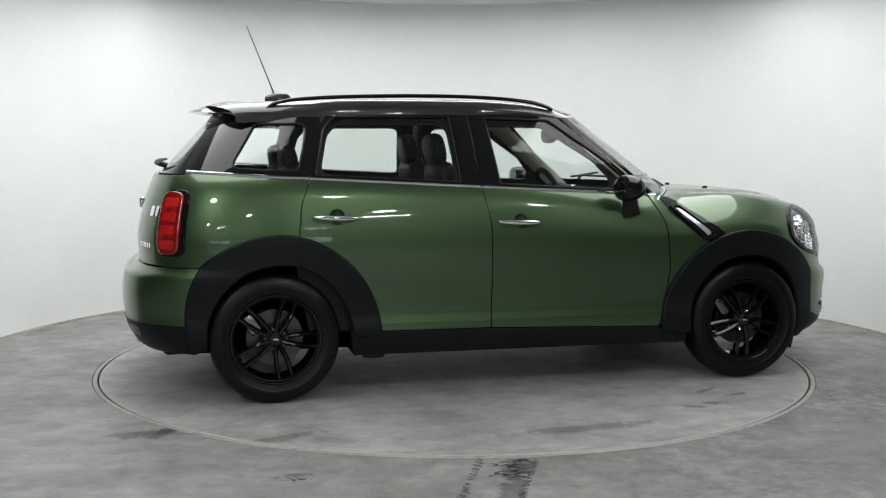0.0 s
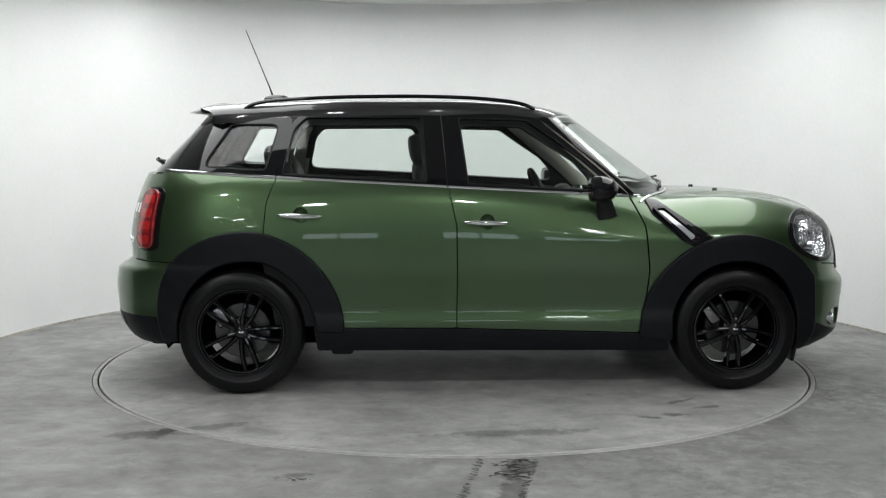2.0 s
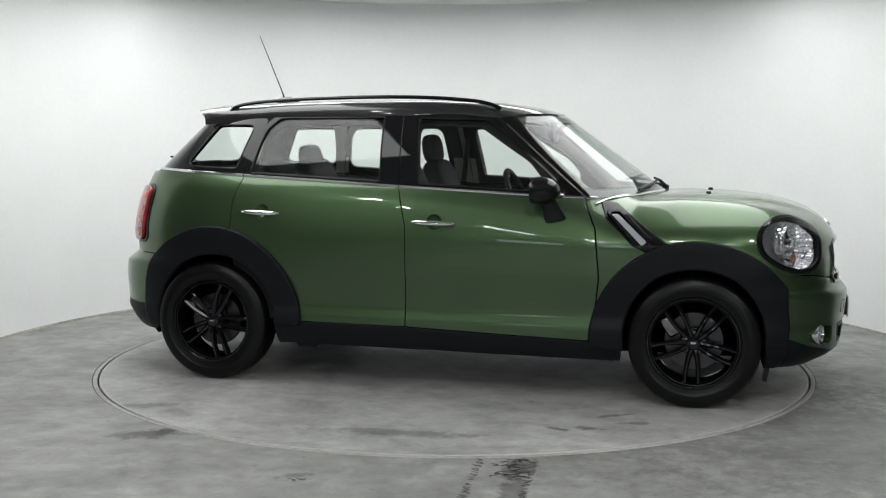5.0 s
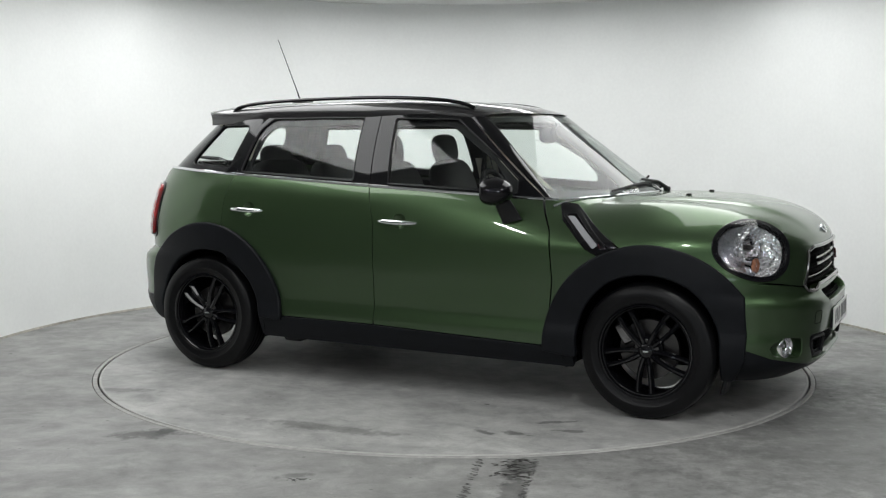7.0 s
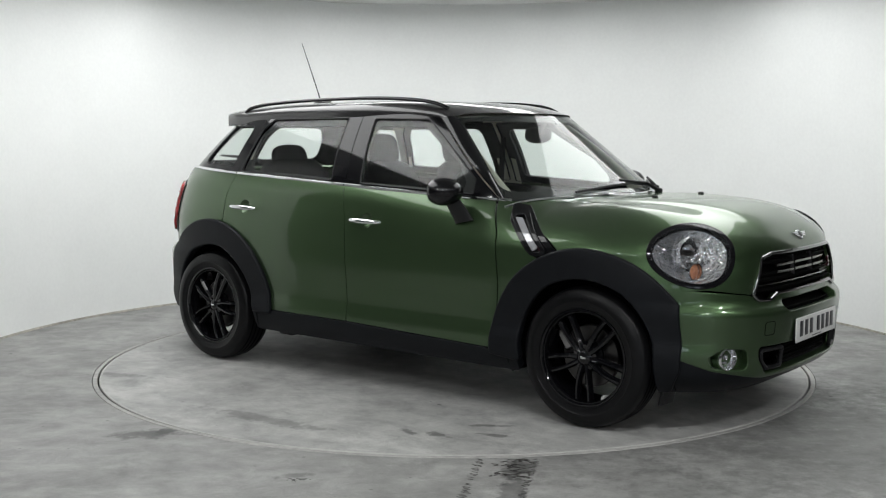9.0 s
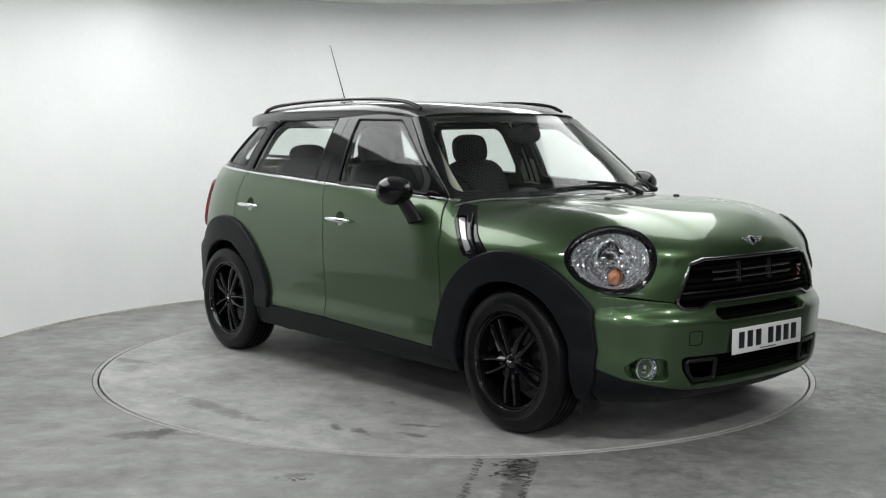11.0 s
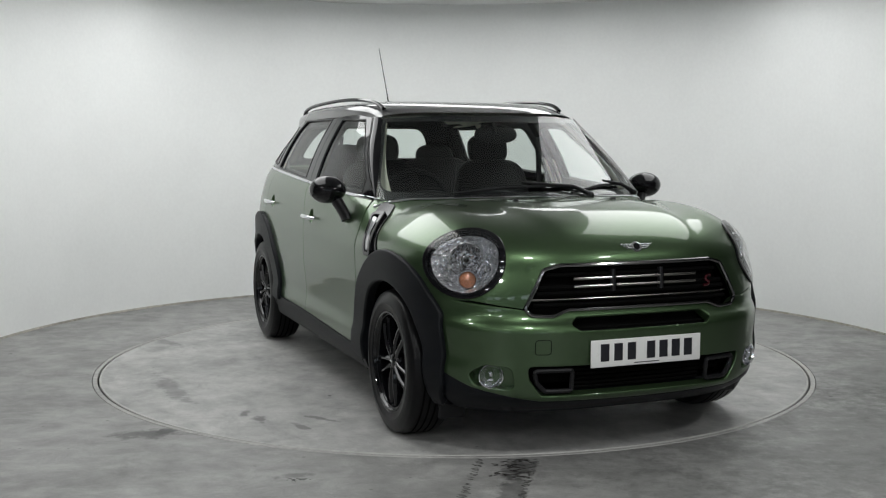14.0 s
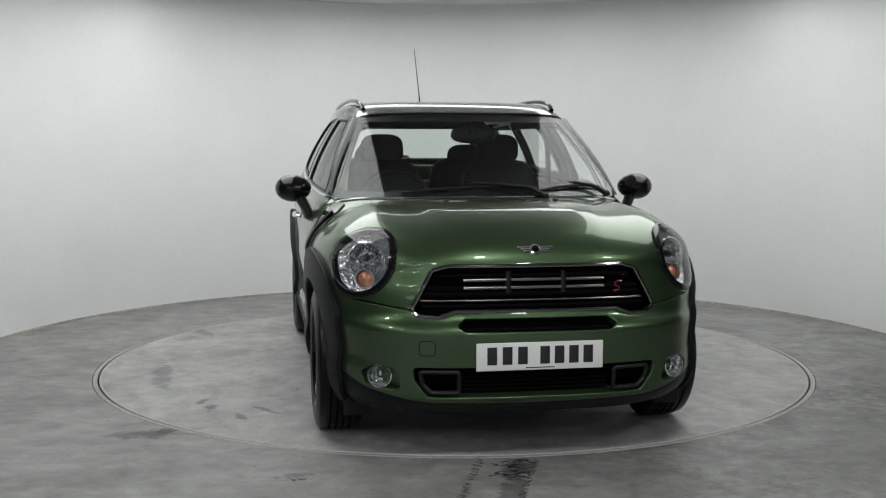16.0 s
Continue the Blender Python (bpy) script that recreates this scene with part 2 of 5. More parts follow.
def soft_box(cx, cy, cz, sx, sy, sz, r=0.02, rot=None, power=None):
    """A box with rounded edges; with power, a cushion-like superellipsoid."""
    bm = bmesh.new()
    if power:
        bmesh.ops.create_cube(bm, size=2)
        bmesh.ops.subdivide_edges(bm, edges=bm.edges, cuts=9, use_grid_fill=True)
        for v in bm.verts:
            d = sum(abs(c) ** power for c in v.co) ** (1 / power)
            v.co = Vector((v.co.x * sx / 2, v.co.y * sy / 2, v.co.z * sz / 2)) / d
    else:
        bmesh.ops.create_cube(bm, size=1)
        for v in bm.verts:
            v.co = Vector((v.co.x * sx, v.co.y * sy, v.co.z * sz))
        bmesh.ops.bevel(bm, geom=bm.edges, offset=min(r, 0.45 * min(sx, sy, sz)), segments=3, affect="EDGES", profile=0.5)
    m = pose(cx, cy, cz, *(rot or (0, 0, 0)))
    bmesh.ops.transform(bm, matrix=m, verts=bm.verts)
    return bm


def merged(*bms):
    out = bmesh.new()
    for b in bms:
        m = bpy.data.meshes.new("tmp")
        b.to_mesh(m)
        b.free()
        out.from_mesh(m)
        bpy.data.meshes.remove(m)
    return out


def spline(x, xs, ys):
    """A smooth curve through a few knots (monotone between them)."""
    if x <= xs[0]:
        return ys[0]
    if x >= xs[-1]:
        return ys[-1]
    i = max(k for k in range(len(xs) - 1) if xs[k] <= x)
    h = xs[i + 1] - xs[i]

    def slope(k):
        if k <= 0 or k >= len(xs) - 1:
            return 0.0 if k <= 0 else (ys[-1] - ys[-2]) / (xs[-1] - xs[-2])
        a, b = (ys[k] - ys[k - 1]) / (xs[k] - xs[k - 1]), (ys[k + 1] - ys[k]) / (xs[k + 1] - xs[k])
        return 0.0 if a * b <= 0 else 2 * a * b / (a + b)
    s = (x - xs[i]) / h
    return (ys[i] * (1 + 2 * s) * (1 - s) ** 2 + slope(i) * h * s * (1 - s) ** 2
            + ys[i + 1] * s * s * (3 - 2 * s) + slope(i + 1) * h * s * s * (s - 1))


# ---------------------------------------------------------------- the studio
WALL_C, WALL_R, WALL_TOP = (0.0, 0.10), 3.05, 2.50


def concrete(name, base, stains_shade):
    """Power-floated concrete: cloudy greys, trowel marks, fine grit, and patches of oil stain and painted shade at
    given places.
    """
    m, t, b = nodes_of(name)
    N, L = t.nodes.new, t.links.new
    co = N("ShaderNodeTexCoord")

    def noise_at(scale, detail=6.0, rough=0.6, warp=None, stretch=(1, 1, 1)):
        mp = N("ShaderNodeMapping")
        mp.inputs["Scale"].default_value = stretch
        n = N("ShaderNodeTexNoise")
        n.inputs["Scale"].default_value, n.inputs["Detail"].default_value, n.inputs["Roughness"].default_value = scale, detail, rough
        if warp:
            n.inputs["Distortion"].default_value = warp
        L(co.outputs["Object"], mp.inputs[0])
        L(mp.outputs[0], n.inputs["Vector"])
        return n.outputs["Fac"]

    def ramp(v, a, b_, lo, hi):
        r = N("ShaderNodeMapRange")
        r.inputs["From Min"].default_value, r.inputs["From Max"].default_value = a, b_
        r.inputs["To Min"].default_value, r.inputs["To Max"].default_value = lo, hi
        L(v, r.inputs["Value"])
        return r.outputs[0]

    def mul(p, q):
        n = N("ShaderNodeMath")
        n.operation = "MULTIPLY"
        L(p, n.inputs[0])
        L(q, n.inputs[1])
        return n.outputs[0]

    val = mul(ramp(noise_at(1.5, 9, 0.66, 0.25), 0.33, 0.67, 0.70, 1.24), ramp(noise_at(5.5, 10, 0.72, 0.35, (1, 1.25, 1)), 0.34, 0.66, 0.76, 1.22))
    val = mul(val, ramp(noise_at(160, 3), 0.3, 0.7, 0.88, 1.12))
    val = mul(val, ramp(noise_at(22, 8, 0.78), 0.60, 0.70, 1.0, 1.28))
    val = mul(val, ramp(noise_at(2.6, 10, 0.76, 0.5), 0.55, 0.70, 1.0, 0.70))
    rag = noise_at(14, 6, 0.7)
    for scale, dark, size in ((2.2, 0.35, 0.045), (5.0, 0.55, 0.06), (9.0, 1.35, 0.07)):
        vo, ad = N("ShaderNodeTexVoronoi"), N("ShaderNodeMath")
        vo.inputs["Scale"].default_value = scale
        ad.operation = "MULTIPLY_ADD"
        ad.inputs[1].default_value = size * 1.6
        L(co.outputs["Object"], vo.inputs["Vector"])
        L(rag, ad.inputs[0])
        L(vo.outputs["Distance"], ad.inputs[2])
        val = mul(val, ramp(ad.outputs[0], size * 1.25, size * 1.5, dark, 1.0))
    for x, y, rx, ry, turn, dark in stains_shade:
        mp = N("ShaderNodeMapping")
        mp.vector_type = "TEXTURE"
        mp.inputs["Location"].default_value, mp.inputs["Rotation"].default_value = (x, y, 0), (0, 0, radians(turn))
        mp.inputs["Scale"].default_value = (rx, ry, 1)
        ln = N("ShaderNodeVectorMath")
        ln.operation = "LENGTH"
        L(co.outputs["Object"], mp.inputs[0])
        L(mp.outputs[0], ln.inputs[0])
        add = N("ShaderNodeMath")
        add.operation = "MULTIPLY_ADD"
        L(rag, add.inputs[0])
        add.inputs[1].default_value = 2.6
        L(ln.outputs["Value"], add.inputs[2])
        val = mul(val, ramp(add.outputs[0], 1.75, 2.15, dark * 0.72, 1.0))
    col = N("ShaderNodeMix")
    col.data_type, col.blend_type = "RGBA", "MULTIPLY"
    col.inputs["Factor"].default_value = 1
    col.inputs["A"].default_value = (base, base * 0.997, base * 0.962, 1)
    L(val, col.inputs["B"])
    L(col.outputs["Result"], b.inputs["Base Color"])
    L(ramp(noise_at(5, 6, 0.7), 0.3, 0.7, 0.42, 0.62), b.inputs["Roughness"])
    bu = N("ShaderNodeBump")
    bu.inputs["Strength"].default_value, bu.inputs["Distance"].default_value = 0.15, 0.003
    L(noise_at(90, 5), bu.inputs["Height"])
    L(bu.outputs[0], b.inputs["Normal"])
    return m


WHITE = plain("white painted board", (0.86, 0.87, 0.86), 0.75, grain=0.025, scale=40, bump=0.05)
HALLWALL = plain("grey hall cladding", (0.32, 0.325, 0.33), 0.8, grain=0.1, scale=12)
MIDGREY = plain("grey hall ceiling", (0.24, 0.245, 0.25), 0.8, grain=0.08, scale=10)
CEIL = plain("white ceiling board", (0.72, 0.725, 0.725), 0.8, grain=0.06, scale=14)
FLOOR = concrete("studio floor concrete", 0.250, [(-1.37, -1.73, 0.22, 0.105, 14, 0.62), (-1.29, -1.66, 0.12, 0.06, 60, 0.62),
                                           (0.26, -2.24, 0.09, 0.22, -14, 0.62), (0.22, -2.5, 0.07, 0.30, -10, 0.7),
                                           # wide patches at x 2.4 and 2.7 paint the dimmer light on the right
                                           (-0.59, -2.38, 0.03, 0.02, 0, 0.4), (2.4, -1.9, 2.2, 1.5, 10, 1.0), (2.7, -0.6, 1.0, 1.6, 0, 1.08), (-0.62, -2.33, 0.10, 0.04, 20, 0.75)])
TABLE = concrete("turntable concrete", 0.350, [(1.01, -1.40, 0.09, 0.045, 10, 0.55), (0.87, -1.45, 0.07, 0.03, -20, 0.6), (1.10, -1.13, 0.14, 0.03, 35, 0.62),
                                        (1.22, -1.25, 0.10, 0.03, 15, 0.68), (0.66, -0.96, 0.02, 0.012, 0, 0.3),
                                        (-1.2, -1.55, 0.25, 0.06, 20, 0.8), (0.2, -1.7, 0.5, 0.08, 5, 0.85)])


def disc(r0, r1, z0, z1, n=160):
    """A flat ring with a top and edges, or a disc when r0 is 0."""
    if r0 == 0:
        return lathe([(0.0001, z1), (r1 - 0.004, z1), (r1, z1 - 0.004), (r1, z0)], n, "Z")
    return lathe([(r0, z0), (r0, z1 - 0.003), (r0 + 0.003, z1), (r1 - 0.003, z1), (r1, z1 - 0.003), (r1, z0)], n, "Z")


def studio():
    # the floor with a round pit for the turntable
    bm = bmesh.new()
    n = 160
    inner = [bm.verts.new((2.0890 * math.cos(a), 2.0890 * math.sin(a), 0)) for a in (2 * math.pi * k / n for k in range(n))]
    outer = []
    for k in range(n):
        a = 2 * math.pi * k / n
        s = 9.0 / max(abs(math.cos(a)), abs(math.sin(a)))
        outer.append(bm.verts.new((s * math.cos(a), s * math.sin(a) - 3.0, 0)))
    low = [bm.verts.new((v.co.x, v.co.y, -0.10)) for v in inner]
    for k in range(n):
        j = (k + 1) % n
        bm.faces.new((inner[k], outer[k], outer[j], inner[j]))
        bm.faces.new((low[k], inner[k], inner[j], low[j]))
    tagged(part("floor", bm, FLOOR), kind="structure", label="stained grey power-floated concrete floor")
    part("pit", disc(0, 2.10, -0.11, -0.10), DARK, bpy.data.objects["floor"])
    trim = part("turntable_rim", disc(2.060, 2.0855, -0.09, 0.0015), plain("worn pale rim", (0.35, 0.345, 0.33), 0.6, grain=0.25, scale=24, bump=0.1), bpy.data.objects["floor"])
    # curved white wall
    a0, a1 = radians(-14), radians(194)

    def wall(u, v):
        prof = [(0, 0), (0, WALL_TOP), (0.12, WALL_TOP), (0.12, 0)]
        d, z = prof[round(v * 3)]
        a = a0 + (a1 - a0) * u
        r = WALL_R + d
        return (WALL_C[0] + r * math.cos(a), WALL_C[1] + r * math.sin(a), z)
    bm = sheet(wall, 120, 4)
    bmesh.ops.recalc_face_normals(bm, faces=bm.faces)
    tagged(part("wall_curved", bm, WHITE), kind="structure", label="curved white painted studio wall")
    # a thin dirty skirting gap at the wall's foot
    bm = lathe([(WALL_R - 0.006, 0.0), (WALL_R - 0.006, 0.012), (WALL_R - 0.001, 0.014)], 160, "Z")
    for v in list(bm.verts):
        v.co.y += WALL_C[1]
    bmesh.ops.delete(bm, geom=[v for v in bm.verts if v.co.y < -0.6], context="VERTS")
    part("baseboard", bm, plain("worn sealant", (0.42, 0.40, 0.35), 0.8, grain=0.4, scale=30), bpy.data.objects["wall_curved"])
    # ceiling over the studio
    tagged(part("ceiling", soft_box(0, 1.0, 2.55, 7.0, 7.4, 0.10, 0.01), CEIL), kind="structure", label="flat white ceiling over the studio")
    tagged(part("ceiling_hall", soft_box(0, -7.35, 2.55, 18.2, 9.28, 0.10, 0.01), MIDGREY), kind="structure", label="grey hall ceiling")
    for s in (-1, 1):
        tagged(part("ceiling_side", soft_box(s * 6.32, 1.6, 2.55, 5.62, 8.6, 0.10, 0.01), MIDGREY), kind="structure", label="grey hall ceiling")
    for name, cx, cy, sx, sy in (("wall_south", 0, -12.05, 18.2, 0.1), ("wall_north", 0, 6.05, 18.2, 0.1), ("wall_west", -9.05, -3, 0.1, 18.2), ("wall_east", 9.05, -3, 0.1, 18.2)):
        tagged(part(name, soft_box(cx, cy, 1.248, sx, sy, 2.49, 0.01), HALLWALL), kind="structure", label="plain grey wall of the hall")


def hall_windows():
    """Daylit windows in the far wall of the hall, behind the place where the film is made from."""
    sky = plain("pale daylight sky", (0.5, 0.55, 0.6), 0.9, Emission_Color=(0.78, 0.90, 1.0, 1), Emission_Strength=2.6)
    for k, x in enumerate((-4.6, -3.0, -0.6, 1.6, 3.2)):
        w = tagged(new("window_%d" % (k + 1)), kind="structure", label="daylit hall window in a dark frame")
        w.matrix_world = pose(x, -11.985, 1.25)
        for s in (-1, 1):
            part("window_frame", soft_box(0, 0, s * 0.42, 1.30, 0.05, 0.06, 0.006), TRIM, w)
            part("window_frame", soft_box(s * 0.62, 0, 0, 0.06, 0.05, 0.78, 0.006), TRIM, w)
        part("mullion", soft_box(0, 0, 0, 0.05, 0.04, 0.78, 0.006), TRIM, w)
        for s in (-1, 1):
            part("pane", soft_box(s * 0.3075, -0.004, 0, 0.565, 0.008, 0.78, 0.002), sky, w)


def turntable():
    ob = tagged(part("turntable", disc(0, 2.050, -0.08, 0.0), TABLE), label="round concrete turntable flush with the studio floor", category="turntable")
    part("edge_band", disc(2.036, 2.0495, -0.02, 0.0012), plain("worn pale concrete edge", (0.42, 0.415, 0.40), 0.6, grain=0.18, scale=25, bump=0.1), ob, "paler worn concrete edge band")
    return ob


def round_light(px, py, wide):
    k = wide / 0.508
    ob = tagged(new("ceiling_light"), label="white round recessed ceiling light, lit", category="light", group="studio ceiling lights")
    ob.matrix_world = pose(px, py, 2.49)
    part("frame", lathe([(0.253 * k, 0.012), (0.254 * k + 0.002, -0.014), (0.254 * k + 0.02, -0.016), (0.254 * k + 0.03, -0.004), (0.254 * k + 0.03, 0.0095)], 40, "Z"), WHITE, ob)
    part("diffuser", lathe([(0.0001, 0.0), (0.254 * k, 0.0)], 40, "Z"), DIFFUSER, ob)


def panel_light(px, py, w, d):
    ob = tagged(new("panel_light_fitting"), label="large white framed soft light panel under the ceiling, lit", category="light", group="soft light panels")
    ob.matrix_world = pose(px, py, 2.468)
    bms = [soft_box(0, s * (d / 2 + 0.012), 0, w + 0.04, 0.02, 0.034, 0.003) for s in (-1, 1)] + [soft_box(s * (w / 2 + 0.012), 0, 0, 0.02, d, 0.034, 0.003) for s in (-1, 1)]
    part("frame", merged(*bms), WHITE, ob)
    part("diffuser", soft_box(0, 0, 0.01, w, d, 0.012, 0.002), DIFFUSER, ob)


def ceiling_light(px, py, z, sx, sy):
    ob = tagged(new("ceiling_light"), label="white framed strip ceiling light, lit", category="light", group="hall ceiling lights")
    ob.matrix_world = pose(px, py, z)
    bms = [soft_box(0, s * (sy / 2 + 0.02), -0.01, sx + 0.08, 0.03, 0.05, 0.006) for s in (-1, 1)] + [soft_box(s * (sx / 2 + 0.02), 0, -0.01, 0.03, sy, 0.05, 0.006) for s in (-1, 1)]
    part("frame", merged(*bms), WHITE, ob)
    part("diffuser", soft_box(0, 0, 0.002, sx, sy, 0.012, 0.003), DIFFUSER, ob)


def tyre_marks():
    """Rubber left by a tread: two columns of short slanted dashes, and scraps on the floor."""
    bm = bmesh.new()
    rnd = random.Random(4)

    def dash(x, y, lx, ly, turn):
        m = pose(x, y, 0.0012, 0, 0, turn)
        vs = [bm.verts.new(m @ Vector((sx * lx * rnd.uniform(0.7, 1.1), sy * ly, 0))) for sx, sy in ((-1, -1), (1, -1), (1, 1), (-1, 1))]
        bm.faces.new(vs)
    for col, x0 in ((0, 0.115), (1, 0.345)):
        for k in range(46):
            y = -2.105 - 0.0135 * k
            if rnd.random() < 0.22:
                continue
            x = x0 + 0.30 * (y + 2.105) * (0.62 if col else 0.55)
            dash(x + rnd.uniform(-0.004, 0.004), y, 0.018 * rnd.uniform(0.5, 1.2), 0.0024, 28 if col else -28)
    for k in range(60):
        y = rnd.uniform(-2.35, -2.1)
        dash(0.27 + 0.18 * (y + 2.1) + rnd.gauss(0, 0.04), y, rnd.uniform(0.004, 0.02), rnd.uniform(0.002, 0.006), rnd.uniform(-40, 40))
    for k in range(26):
        dash(-0.60 + rnd.gauss(0, 0.02), -2.385 + rnd.gauss(0, 0.012), 0.004, 0.003, rnd.uniform(0, 90))
    tagged(part("tyre_marks", bm, plain("rubber marks", (0.035, 0.033, 0.032), 0.7, grain=0.3, scale=80)), label="dark rubber tread marks on the concrete", category="marks", kind="stuff")


studio()
hall_windows()
TURN = turntable()
tyre_marks()
# ---------------------------------------------------------------- the car: its surfaces


class Curve:
    """A smooth curve through a few knots, looked up quickly."""

    def __init__(self, *knots):
        xs, ys = [k[0] for k in knots], [k[1] for k in knots]
        self.a, self.s, self.n = xs[0], 400 / (xs[-1] - xs[0]), 400
        self.y = [spline(xs[0] + i / self.s, xs, ys) for i in range(401)] + [ys[-1]]

    def __call__(self, x):
        t = (x - self.a) * self.s
        if t <= 0:
            return self.y[0]
        if t >= self.n:
            return self.y[self.n]
        i = int(t)
        return self.y[i] + (self.y[i + 1] - self.y[i]) * (t - i)


ZB = 0.80
WIDE = Curve((0.15, 0.80), (0.25, 0.845), (0.33, 0.864), (0.37, 0.866), (0.44, 0.8555), (0.54, 0.862), (0.67, 0.873), (0.80, 0.873))
NOSE = Curve((0.18, 1.90), (0.23, 1.985), (0.28, 2.035), (0.36, 2.046), (0.50, 2.060), (0.545, 2.062), (0.572, 2.050), (0.605, 2.016), (0.65, 2.006), (0.72, 2.003), (0.80, 1.995))
TAIL = Curve((0.20, -1.90), (0.28, -1.995), (0.40, -2.048), (0.54, -2.058), (0.63, -2.045), (0.685, -1.968), (0.80, -1.972), (1.2, -1.975))
ROUND = Curve((0.60, 3.3), (0.66, 3.3), (0.80, 2.95))
RISE = Curve((-2.0, 0.72), (-1.66, 0.74), (-1.12, 0.85), (-0.23, 0.95), (0.42, 0.62), (0.74, 0.41), (0.88, 0.29), (1.0, 0.24), (1.2, 0.230), (2.1, 0.232))


def body(x, y, z):
    """Below zero inside the lower body, above it outside."""
    w = WIDE(z)
    if x > 1.0:
        e = ROUND(z)
        r = (abs(y) / w) ** e + ((x - 1.0) / (NOSE(z) - 1.0)) ** e
    else:
        e = 3.1
        if x < -0.9:
            e += 0.5 * min(1.0, (-0.9 - x) / 0.4)
        r = (abs(y) / w) ** e
        if x < -0.9:
            r += ((-0.9 - x) / (-0.9 - TAIL(z))) ** e
    f = r ** (4 / e) - 1
    s = z - (1.070 - 0.053 * x) + 0.10
    if s > 0 and -1.80 < x < 0.95:
        f += 7.5 * s * s * min(1.0, (0.95 - x) / 0.25, (x + 1.80) / 0.25)
    if z > ZB:
        rise = RISE(x)
        if x > 0.95:
            k = min(1.0, (x - 0.95) / 0.25)
            a = abs(y)
            edge = 0.31 + 0.17 * (1.95 - x)
            rise *= 1 + k * (0.055 / (1 + math.exp((a - edge) / 0.016)) + 0.13 * math.exp(-((a - 0.64) / 0.12) ** 2))
        f += ((z - ZB) / rise) ** (1.5 if x < 0.9 else 1.5 + 0.35 * min(1.0, (x - 0.9) / 0.4))
    return f


def belt(x):
    return 1.070 - 0.053 * x


def shoot(f, o, d, far=2.2):
    """Where the ray from o, inside, leaves the shape, and the normal there."""
    lo, hi = 0.0, far
    for _ in range(24):
        mid = (lo + hi) / 2
        if f(o[0] + d[0] * mid, o[1] + d[1] * mid, o[2] + d[2] * mid) < 0:
            lo = mid
        else:
            hi = mid
    x, y, z = (o[k] + d[k] * lo for k in range(3))
    e = 0.004
    g = Vector((f(x + e, y, z) - f(x - e, y, z), f(x, y + e, z) - f(x, y - e, z), f(x, y, z + e) - f(x, y, z - e)))
    return Vector((x, y, z)), g.normalized()


def on_side(x, z):
    return shoot(body, (x, 0, z), (0, 1, 0), 1.2)


def on_front(a, z):
    """a: degrees round from straight ahead."""
    return shoot(body, (1.1, 0, z), (math.cos(radians(a)), math.sin(radians(a)), 0), 1.6)


def on_rear(a, z):
    return shoot(body, (-1.0, 0, z), (-math.cos(radians(a)), math.sin(radians(a)), 0), 1.6)


# a ball-shaped map for the bonnet and the lamps
HUB = Vector((1.25, 0, 0.50))
E3 = Vector((0.62, 0, 0.785)).normalized()
E1 = Vector((0, 1, 0))
E2 = E1.cross(E3)


def to_map(p):
    d = (Vector(p) - HUB).normalized()
    k = 1 + d.dot(E3)
    return (d.dot(E1) / k, d.dot(E2) / k)


def on_map(u, v):
    s = u * u + v * v
    d = (E1 * 2 * u + E2 * 2 * v + E3 * (1 - s)) / (1 + s)
    return shoot(body, HUB, d, 1.6)


# the upper body
CROWN = Curve((-1.75, 1.485), (-1.5, 1.512), (-1.2, 1.530), (-0.6, 1.543), (-0.1, 1.543), (0.2, 1.530), (0.40, 1.500), (0.52, 1.466))
DRIP = Curve((-1.6, 1.425), (-1.1, 1.443), (-1.0, 1.460), (-0.3, 1.470), (0.2, 1.455), (0.34, 1.430))
EDGE = Curve((-1.75, 0.53), (-1.45, 0.580), (-1.0, 0.615), (-0.3, 0.625), (0.1, 0.605), (0.36, 0.572))


def glass_y(x, z):
    b = on_side_belt(x)
    s = (z - belt(x)) / (1.46 - belt(x))
    y = b - (b - EDGE(x)) * (0.62 * s + 0.38 * s * s)
    return y


BELT_Y = None


def on_side_belt(x):
    return BELT_Y(x)


def upper(x, y, z):
    """The glasshouse behind the middle of the car."""
    w = glass_y(max(x, -1.35), z)
    xr = -1.86 + max(0.0, z - 1.13) * 0.92
    r = (abs(y) / w) ** 3.2
    if x < xr + 0.72:
        r += ((xr + 0.72 - x) / 0.72) ** 3.2
    return r - 1


def on_glass(x, z):
    return shoot(upper, (x, 0, z), (0, 1, 0), 1.2)


def on_rear_glass(a, z):
    return shoot(upper, (-1.0, 0, z), (-math.cos(radians(a)), math.sin(radians(a)), 0), 1.6)


def screen_x(y, z):
    return 0.515 + (1.464 - z) * 1.38 - 0.60 * y * y


def on_screen(y, z):
    x = screen_x(y, z)
    return Vector((x, y, z)), Vector((1.0, 1.20 * y, 1.38)).normalized()


BELT_Y = Curve(*[(x / 20, on_side(x / 20, belt(x / 20))[0].y) for x in range(-36, 18)])


def arc(cx, cz, r0, r1, a0, a1, n=16):
    """Points round an arch; the radius may change from r0 to r1."""
    return [(cx + (r0 + (r1 - r0) * k / n) * math.cos(radians(a0 + (a1 - a0) * k / n)), cz + (r0 + (r1 - r0) * k / n) * math.sin(radians(a0 + (a1 - a0) * k / n)), 0) for k in range(n + 1)]


def pair(name, mesh, mat, parent_r, parent_l, label=""):
    """The same part on both sides: mesh is the left one. Returns right, left."""
    mesh.materials.append(mat)
    return part(name, flipped(mesh), mat, parent_r, label), part(name, mesh, mat, parent_l, label)


CAR = tagged(new("car"), label="dark green compact crossover car with black roof and black alloy wheels", category="car")
